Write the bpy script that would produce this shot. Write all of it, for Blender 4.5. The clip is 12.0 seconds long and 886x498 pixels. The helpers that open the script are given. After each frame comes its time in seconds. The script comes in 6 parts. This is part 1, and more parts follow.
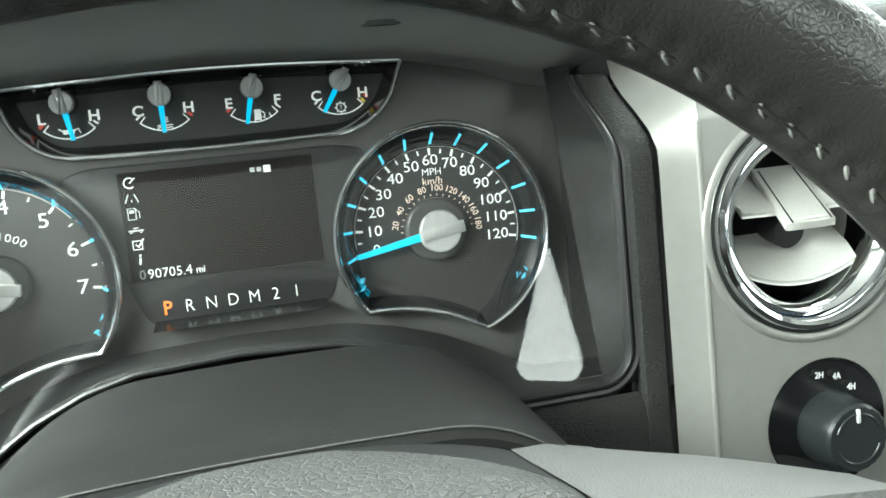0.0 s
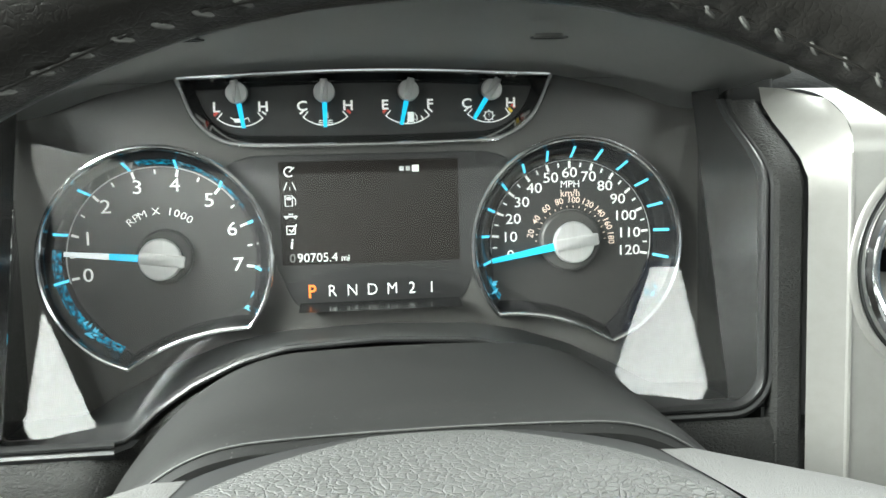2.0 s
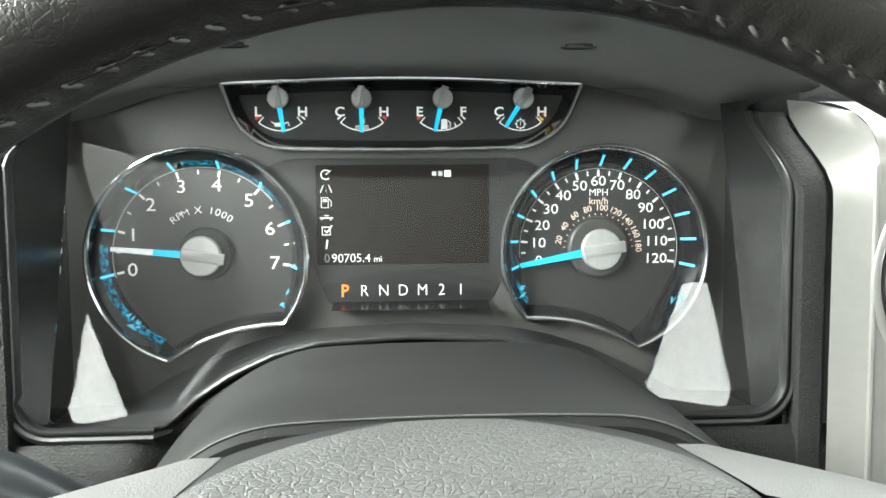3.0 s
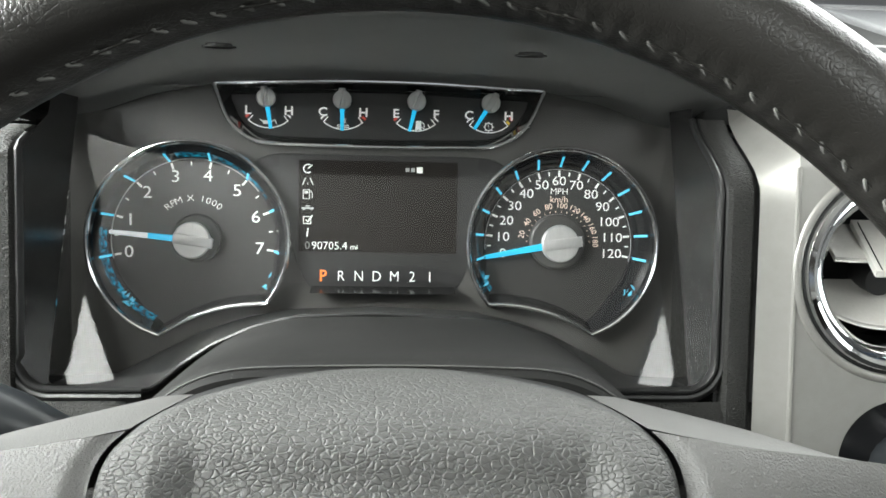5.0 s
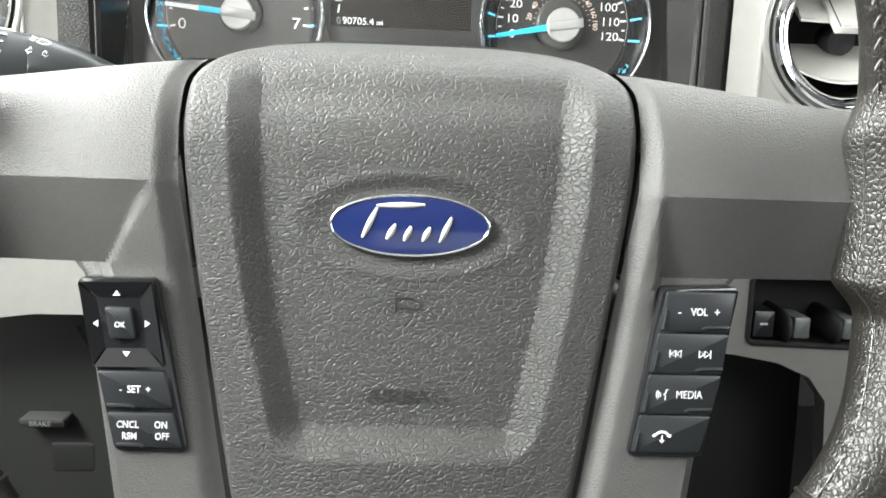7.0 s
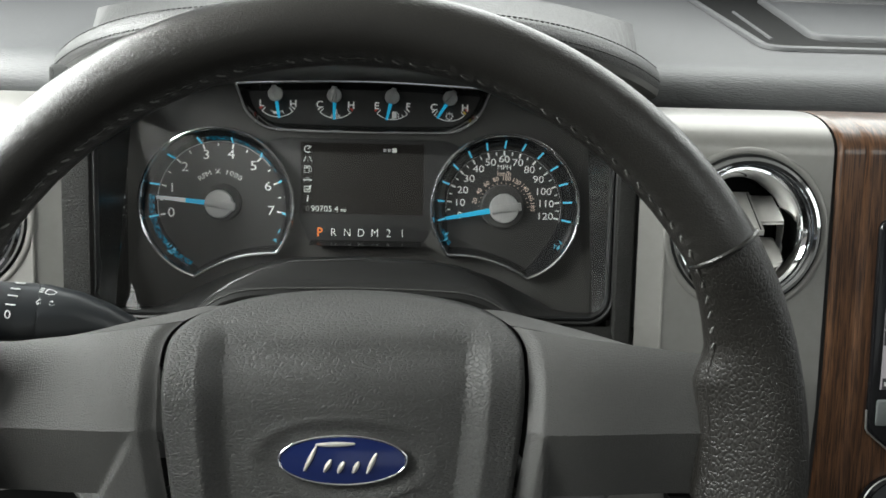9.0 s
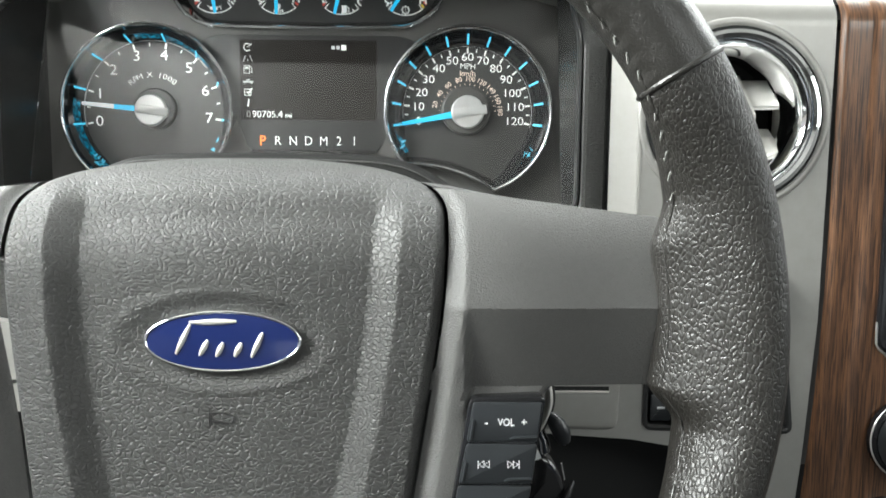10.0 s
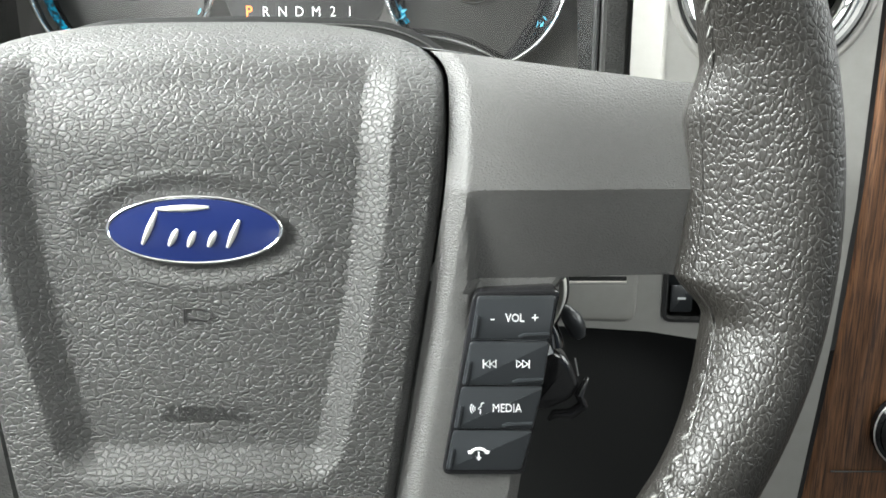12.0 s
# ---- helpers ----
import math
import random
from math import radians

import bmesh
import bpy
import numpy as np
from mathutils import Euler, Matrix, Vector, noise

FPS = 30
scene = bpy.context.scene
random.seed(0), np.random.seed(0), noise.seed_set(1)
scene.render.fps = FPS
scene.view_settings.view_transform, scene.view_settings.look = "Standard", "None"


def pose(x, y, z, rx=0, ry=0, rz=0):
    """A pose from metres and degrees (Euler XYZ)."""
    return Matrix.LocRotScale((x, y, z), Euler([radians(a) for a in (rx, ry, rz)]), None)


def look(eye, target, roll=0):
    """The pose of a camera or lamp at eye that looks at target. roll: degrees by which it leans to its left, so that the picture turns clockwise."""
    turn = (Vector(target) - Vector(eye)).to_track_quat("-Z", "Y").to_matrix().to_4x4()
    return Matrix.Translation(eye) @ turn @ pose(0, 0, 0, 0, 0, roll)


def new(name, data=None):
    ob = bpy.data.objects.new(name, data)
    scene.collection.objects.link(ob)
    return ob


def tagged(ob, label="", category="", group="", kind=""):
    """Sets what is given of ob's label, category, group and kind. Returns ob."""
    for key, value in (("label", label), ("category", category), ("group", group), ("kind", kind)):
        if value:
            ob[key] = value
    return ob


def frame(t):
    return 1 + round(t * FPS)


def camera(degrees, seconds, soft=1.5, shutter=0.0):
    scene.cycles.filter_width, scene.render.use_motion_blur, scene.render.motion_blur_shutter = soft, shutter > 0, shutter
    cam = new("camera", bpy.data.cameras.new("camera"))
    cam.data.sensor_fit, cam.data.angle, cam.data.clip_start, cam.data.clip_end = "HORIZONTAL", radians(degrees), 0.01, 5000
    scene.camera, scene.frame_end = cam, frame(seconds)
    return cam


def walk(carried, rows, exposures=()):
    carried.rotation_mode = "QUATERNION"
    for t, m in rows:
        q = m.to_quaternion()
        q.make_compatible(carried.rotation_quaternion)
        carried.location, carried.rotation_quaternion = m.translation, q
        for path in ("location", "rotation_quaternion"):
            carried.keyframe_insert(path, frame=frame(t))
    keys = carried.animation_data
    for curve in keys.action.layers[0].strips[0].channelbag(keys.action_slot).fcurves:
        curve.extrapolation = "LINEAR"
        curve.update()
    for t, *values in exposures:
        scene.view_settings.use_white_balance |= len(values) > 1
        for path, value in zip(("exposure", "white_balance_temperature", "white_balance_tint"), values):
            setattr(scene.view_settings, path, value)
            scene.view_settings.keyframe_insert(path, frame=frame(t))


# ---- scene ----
cam = camera(57.4, 12.0, soft=1.6, shutter=0.18)
# The dashboard leans back: local a (right), b (up along the dash), h (towards the driver).
DASH = pose(0, 0, 0.86, -18, 0, 0)
PATH = [
    (0, (0.0062, -0.4058, 0.0418), (0.2252, 0.5624, -0.0791), -5.95),
    (0.5, (-0.0089, -0.409, 0.0399), (0.2133, 0.559, -0.0766), -3.68),
    (1, (-0.0056, -0.4091, 0.0421), (0.1632, 0.5701, -0.0699), -2.65),
    (1.5, (-0.0148, -0.4124, 0.0398), (0.1201, 0.5738, -0.057), -2.05),
    (2, (-0.0195, -0.4161, 0.0384), (0.093, 0.5733, -0.0539), -1.52),
    (2.5, (-0.0187, -0.4212, 0.039), (0.0735, 0.571, -0.046), -0.97),
    (3, (-0.0187, -0.4282, 0.0347), (0.0525, 0.5663, -0.0417), -0.39),
    (5, (-0.0017, -0.4682, 0.0231), (0.0632, 0.5281, -0.0333), 1.02),
    (5.5, (0.0079, -0.5034, -0.0049), (0.0615, 0.4942, -0.0493), 1.51),
    (6, (0.0091, -0.5437, -0.0321), (0.0678, 0.4538, -0.0726), 1.35),
    (6.5, (0.0056, -0.5456, -0.0506), (0.0545, 0.4499, -0.1319), 1.60),
    (7, (-0.001, -0.5447, -0.0565), (0.0439, 0.4397, -0.2266), 2.10),
    (7.5, (-0.0359, -0.5571, -0.021), (0.0076, 0.4232, -0.2138), 2.03),
    (7.7, (-0.0373, -0.5693, 0.0035), (0.0106, 0.4119, -0.1835), 1.84),
    (9.3, (0.0491, -0.6068, 0.03), (0.0847, 0.3882, -0.0639), 1.06),
    (9.5, (0.0616, -0.5951, 0.0121), (0.0921, 0.3999, -0.0822), 0.92),
    (10, (0.0755, -0.5503, -0.0314), (0.0866, 0.4436, -0.1411), 0.55),
    (10.5, (0.0827, -0.5337, -0.0485), (0.0796, 0.4455, -0.2512), 0.46),
    (11, (0.0858, -0.5236, -0.0516), (0.0816, 0.4492, -0.2831), 0.40),
    (11.5, (0.09, -0.5143, -0.0499), (0.0817, 0.4564, -0.29), 0.02),
    (12, (0.0796, -0.515, -0.0405), (0.0767, 0.455, -0.2833), -0.06),
]
walk(cam, [(t, DASH @ look(eye, target, roll)) for t, eye, target, roll in PATH],
     [(0.0, 0.1, 6400, -1), (1.5, 0.3, 6480, 4), (3.0, 0.32, 6550, 6), (4.8, -0.15, 6600, 10), (5.5, -0.3, 6600, 10), (6.0, -0.35, 6600, 10), (6.5, 0.08, 6600, 10), (7.0, 0.34, 6650, 11), (7.7, 0.32, 6650, 11),
      (9.3, -1.45, 6600, 10), (9.6, -1.0, 6600, 10), (10.0, -0.05, 6560, 10), (10.3, 0.36, 6550, 10), (12.0, 0.45, 6550, 10)])

# ---- world and light ----
world = bpy.data.worlds.new("sky")
scene.world = world
world.use_nodes = True
wn = world.node_tree.nodes
sky = wn.new("ShaderNodeTexSky")
sky.sky_type, sky.sun_disc = "NISHITA", False
sky.sun_elevation, sky.sun_rotation, sky.air_density, sky.dust_density = radians(48), radians(250), 1.0, 4.0
world.node_tree.links.new(sky.outputs[0], wn["Background"].inputs[0])
wn["Background"].inputs[1].default_value = 0.06


def window_light(name, eye, target, width, height, watts, colour):
    data = bpy.data.lights.new(name, "AREA")
    data.shape, data.size, data.size_y, data.energy, data.color = "RECTANGLE", width, height, watts, colour
    ob = new(name, data)
    ob.matrix_world = look(eye, target)
    return ob


DAY = (0.95, 1.0, 0.98)
window_light("windshield_daylight", (0.38, 0.36, 1.36), (0.2, -0.5, 0.85), 1.35, 0.50, 29.0, DAY)
window_light("driver_window_daylight", (-0.552, -0.16, 1.285), (0.0, -0.16, 1.06), 0.82, 0.25, 55.0, DAY)
window_light("passenger_window_daylight", (1.235, -0.25, 1.18), (0.3, -0.25, 1.18), 0.95, 0.40, 8.0, DAY)
window_light("rear_door_daylight", (-0.519, -0.860, 1.369), (-0.339, -0.860, 1.279), 0.40, 0.19, 2.8, DAY)
window_light("rear_window_daylight", (0.38, -1.96, 1.2), (0.3, 0, 0.9), 1.1, 0.38, 1.0, DAY)
# Unseen roof lamp, added so that the lens mirrors it low at the right.
window_light("added_roof_light", (0.73, -0.92, 1.475), (0.73, -0.92, 0.5), 0.54, 0.44, 7.0, DAY)
sun_data = bpy.data.lights.new("sun", "SUN")
sun_data.energy, sun_data.angle, sun_data.color = 1.0, radians(12), (1.0, 0.97, 0.92)
sun = new("sun", sun_data)
sun.matrix_world = look((-2.0, 0.8, 3.2), (0, 0, 0.9))

# ---- materials ----
def material(name, base, rough=0.5, metal=0.0, spec=0.5, coat=0.0, build=None):
    """A principled material; build(nodes, links, shader, at) adds its grain, wear and relief."""
    m = bpy.data.materials.new(name)
    m.use_nodes = True
    n, l = m.node_tree.nodes, m.node_tree.links
    s = n["Principled BSDF"]
    s.inputs["Base Color"].default_value = (*base, 1)
    s.inputs["Roughness"].default_value = rough
    s.inputs["Metallic"].default_value = metal
    s.inputs["Specular IOR Level"].default_value = spec
    s.inputs["Coat Weight"].default_value = coat
    s.inputs["Coat Roughness"].default_value = 0.06
    if build:
        at = n.new("ShaderNodeTexCoord").outputs["Object"]
        build(n, l, s, at)
    return m


def noise_tex(n, l, at, scale, detail=4.0, rough=0.55):
    t = n.new("ShaderNodeTexNoise")
    t.inputs["Scale"].default_value, t.inputs["Detail"].default_value, t.inputs["Roughness"].default_value = scale, detail, rough
    l.new(at, t.inputs["Vector"])
    return t.outputs["Fac"]


def ramp(n, l, fac, stops):
    r = n.new("ShaderNodeValToRGB")
    el = r.color_ramp.elements
    while len(el) < len(stops):
        el.new(0.5)
    for e, (p, c) in zip(el, stops):
        e.position = p
        e.color = (*c, 1) if len(c) == 3 else c
    l.new(fac, r.inputs["Fac"])
    return r.outputs["Color"]


def maths(n, l, op, a, b):
    m = n.new("ShaderNodeMath")
    m.operation = op
    for k, v in enumerate((a, b)):
        if isinstance(v, (int, float)):
            m.inputs[k].default_value = v
        else:
            l.new(v, m.inputs[k])
    return m.outputs[0]


def bump(n, l, s, height, strength, distance, slot="Normal", under=None):
    b = n.new("ShaderNodeBump")
    b.inputs["Strength"].default_value, b.inputs["Distance"].default_value = strength, distance
    l.new(height, b.inputs["Height"])
    if under is not None:
        l.new(under, b.inputs["Normal"])
    l.new(b.outputs["Normal"], s.inputs[slot])
    return b.outputs["Normal"]


def varied(n, l, s, at, base, spread, scale, rough=None, rough_spread=0.0):
    """Mottled base colour and roughness at a large and a fine scale."""
    both = maths(n, l, "ADD", maths(n, l, "MULTIPLY", noise_tex(n, l, at, scale), 0.6), maths(n, l, "MULTIPLY", noise_tex(n, l, at, scale * 14), 0.4))
    lo, hi = [c * (1 - spread) for c in base], [min(1, c * (1 + spread)) for c in base]
    l.new(ramp(n, l, both, [(0.32, lo), (0.68, hi)]), s.inputs["Base Color"])
    if rough is not None:
        r = maths(n, l, "ADD", rough - rough_spread, maths(n, l, "MULTIPLY", both, 2 * rough_spread))
        l.new(r, s.inputs["Roughness"])
    return both


def hide_relief(cell, depth, strength=1.0, crease=0.5, squash=(1, 1, 1), wrinkle=0.5, pebble=1.0):
    """Leather grain: warped cells of that size in metres, with broken creases and wrinkles that run on."""
    def build(n, l, s, at, base, spread, rough, rough_spread):
        varied(n, l, s, at, base, spread, 60, rough, rough_spread)
        mp = n.new("ShaderNodeMapping")
        mp.inputs["Scale"].default_value = squash
        l.new(at, mp.inputs["Vector"])

        def warped(scale, amount):
            warp = n.new("ShaderNodeTexNoise")
            warp.inputs["Scale"].default_value, warp.inputs["Detail"].default_value = scale, 2
            l.new(mp.outputs[0], warp.inputs["Vector"])
            mix = n.new("ShaderNodeMix")
            mix.data_type, mix.blend_type = "RGBA", "LINEAR_LIGHT"
            mix.inputs["Factor"].default_value = amount
            l.new(mp.outputs[0], mix.inputs["A"])
            l.new(warp.outputs["Color"], mix.inputs["B"])
            return mix.outputs["Result"]

        def folds(where, size, width):
            v = n.new("ShaderNodeTexVoronoi")
            v.feature, v.inputs["Scale"].default_value = "DISTANCE_TO_EDGE", 1 / size
            l.new(where, v.inputs["Vector"])
            return ramp(n, l, v.outputs["Distance"], [(0.0, (0, 0, 0)), (width * 0.5, (0.55, 0.55, 0.55)), (width, (0.85, 0.85, 0.85)), (0.6, (1, 1, 1))])

        bent = warped(0.75 / cell, cell * 0.5)
        large = folds(bent, cell, 0.16 + 0.2 * crease)
        small = folds(warped(1.3 / cell, cell * 0.5), cell * 0.56, 0.25)
        patch = ramp(n, l, noise_tex(n, l, mp.outputs[0], 0.30 / cell, 2), [(0.35, (0.25, 0.25, 0.25)), (0.62, (1, 1, 1))])
        ridge = maths(n, l, "ABSOLUTE", maths(n, l, "SUBTRACT", noise_tex(n, l, bent, 0.55 / cell, 2), 0.5), 0.0)
        lines = ramp(n, l, ridge, [(0.0, (0, 0, 0)), (0.045, (0.8, 0.8, 0.8)), (0.12, (1, 1, 1))])
        fine = noise_tex(n, l, at, 2.6 / cell, 3)
        height = maths(n, l, "ADD", large, maths(n, l, "MULTIPLY", maths(n, l, "MULTIPLY", small, patch), 0.35 * pebble))
        height = maths(n, l, "ADD", height, maths(n, l, "MULTIPLY", lines, wrinkle))
        height = maths(n, l, "ADD", height, maths(n, l, "MULTIPLY", fine, 0.30 * pebble))
        bump(n, l, s, height, strength, depth)
    return build


def leather(name, base, cell, depth, rough, rough_spread=0.06, spread=0.12, crease=0.5, spec=0.5, strength=1.0, squash=(1, 1, 1), wrinkle=0.5, pebble=1.0):
    relief = hide_relief(cell, depth, strength, crease, squash, wrinkle, pebble)
    return material(name, base, rough, 0, spec, build=lambda n, l, s, at: relief(n, l, s, at, base, spread, rough, rough_spread))


def add_dust(n, l, s, at, amount):
    """Pale specks of dust, a fraction of a millimetre wide, in loose drifts."""
    v = n.new("ShaderNodeTexVoronoi")
    v.inputs["Scale"].default_value = 420
    l.new(at, v.inputs["Vector"])
    drift = ramp(n, l, noise_tex(n, l, at, 28, 3), [(0.45, (0, 0, 0)), (0.70, (1, 1, 1))])
    speck = ramp(n, l, v.outputs["Distance"], [(0.05, (1, 1, 1)), (0.13, (0, 0, 0))])
    mix = n.new("ShaderNodeMix")
    mix.data_type = "RGBA"
    l.new(maths(n, l, "MULTIPLY", maths(n, l, "MULTIPLY", speck, drift), amount), mix.inputs["Factor"])
    l.new(s.inputs["Base Color"].links[0].from_socket, mix.inputs["A"])
    mix.inputs["B"].default_value = (0.35, 0.35, 0.33, 1)
    l.new(mix.outputs["Result"], s.inputs["Base Color"])


def grained_plastic(name, base, rough, grain=0.0009, depth=0.00012, spread=0.1, spec=0.5, rough_spread=0.05, metal=0.0, dust=0.0):
    def build(n, l, s, at):
        varied(n, l, s, at, base, spread, 35, rough, rough_spread)
        if dust:
            add_dust(n, l, s, at, dust)
        bump(n, l, s, noise_tex(n, l, at, 1 / grain, 2), 1.0, depth)
    return material(name, base, rough, metal, spec, build=build)


def smooth_plastic(name, base, rough, spread=0.08, spec=0.5, coat=0.0, metal=0.0):
    def build(n, l, s, at):
        varied(n, l, s, at, base, spread, 45, rough, 0.04)
        bump(n, l, s, noise_tex(n, l, at, 260, 3), 0.25, 0.00006)
    return material(name, base, rough, metal, spec, coat, build)


def brushed(name, base, rough, metal, stretch, spread=0.12):
    def build(n, l, s, at):
        mp = n.new("ShaderNodeMapping")
        mp.inputs["Scale"].default_value = stretch
        l.new(at, mp.inputs["Vector"])
        g = noise_tex(n, l, mp.outputs[0], 1.0, 5, 0.7)
        lo, hi = [c * (1 - spread) for c in base], [min(1, c * (1 + spread)) for c in base]
        l.new(ramp(n, l, g, [(0.3, lo), (0.7, hi)]), s.inputs["Base Color"])
        l.new(maths(n, l, "ADD", rough - 0.06, maths(n, l, "MULTIPLY", g, 0.12)), s.inputs["Roughness"])
        bump(n, l, s, g, 0.2, 0.00008)
    return material(name, base, rough, metal, build=build)


def glowing(name, colour, strength, base=(0.02, 0.02, 0.02)):
    m = material(name, base, 0.4)
    s = m.node_tree.nodes["Principled BSDF"]
    s.inputs["Emission Color"].default_value = (*colour, 1)
    s.inputs["Emission Strength"].default_value = strength
    return m


def clear_pane(name, ior=1.45, rough=0.02):
    m = bpy.data.materials.new(name)
    m.use_nodes = True
    n, l = m.node_tree.nodes, m.node_tree.links
    n.remove(n["Principled BSDF"])
    see, gloss, mix, fres = n.new("ShaderNodeBsdfTransparent"), n.new("ShaderNodeBsdfGlossy"), n.new("ShaderNodeMixShader"), n.new("ShaderNodeFresnel")
    fres.inputs["IOR"].default_value = ior
    gloss.inputs["Roughness"].default_value = rough
    l.new(fres.outputs[0], mix.inputs[0])
    l.new(see.outputs[0], mix.inputs[1])
    l.new(gloss.outputs[0], mix.inputs[2])
    l.new(mix.outputs[0], n["Material Output"].inputs["Surface"])
    return m


def wood_build(n, l, s, at):
    mp = n.new("ShaderNodeMapping")
    mp.inputs["Scale"].default_value = (420, 22, 60)
    l.new(at, mp.inputs["Vector"])
    grain = noise_tex(n, l, mp.outputs[0], 1.0, 6, 0.65)
    mp2 = n.new("ShaderNodeMapping")
    mp2.inputs["Scale"].default_value = (1500, 45, 200)
    l.new(at, mp2.inputs["Vector"])
    pores = noise_tex(n, l, mp2.outputs[0], 1.0, 3, 0.5)
    c = ramp(n, l, grain, [(0.25, (0.034, 0.015, 0.008)), (0.45, (0.074, 0.034, 0.016)), (0.58, (0.120, 0.056, 0.026)), (0.75, (0.180, 0.090, 0.044))])
    mix = n.new("ShaderNodeMix")
    mix.data_type, mix.blend_type = "RGBA", "MULTIPLY"
    mix.inputs["Factor"].default_value = 0.85
    l.new(c, mix.inputs["A"])
    l.new(ramp(n, l, pores, [(0.38, (0.12, 0.10, 0.09)), (0.54, (1, 1, 1))]), mix.inputs["B"])
    l.new(mix.outputs["Result"], s.inputs["Base Color"])
    bump(n, l, s, pores, 0.06, 0.00005)


# Lamp light on the dial walls, put in as patchy blue emission.
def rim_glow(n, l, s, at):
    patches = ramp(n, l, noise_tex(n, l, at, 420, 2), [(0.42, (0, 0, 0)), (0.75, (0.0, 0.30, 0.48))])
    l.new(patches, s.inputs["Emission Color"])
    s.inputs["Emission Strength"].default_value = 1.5


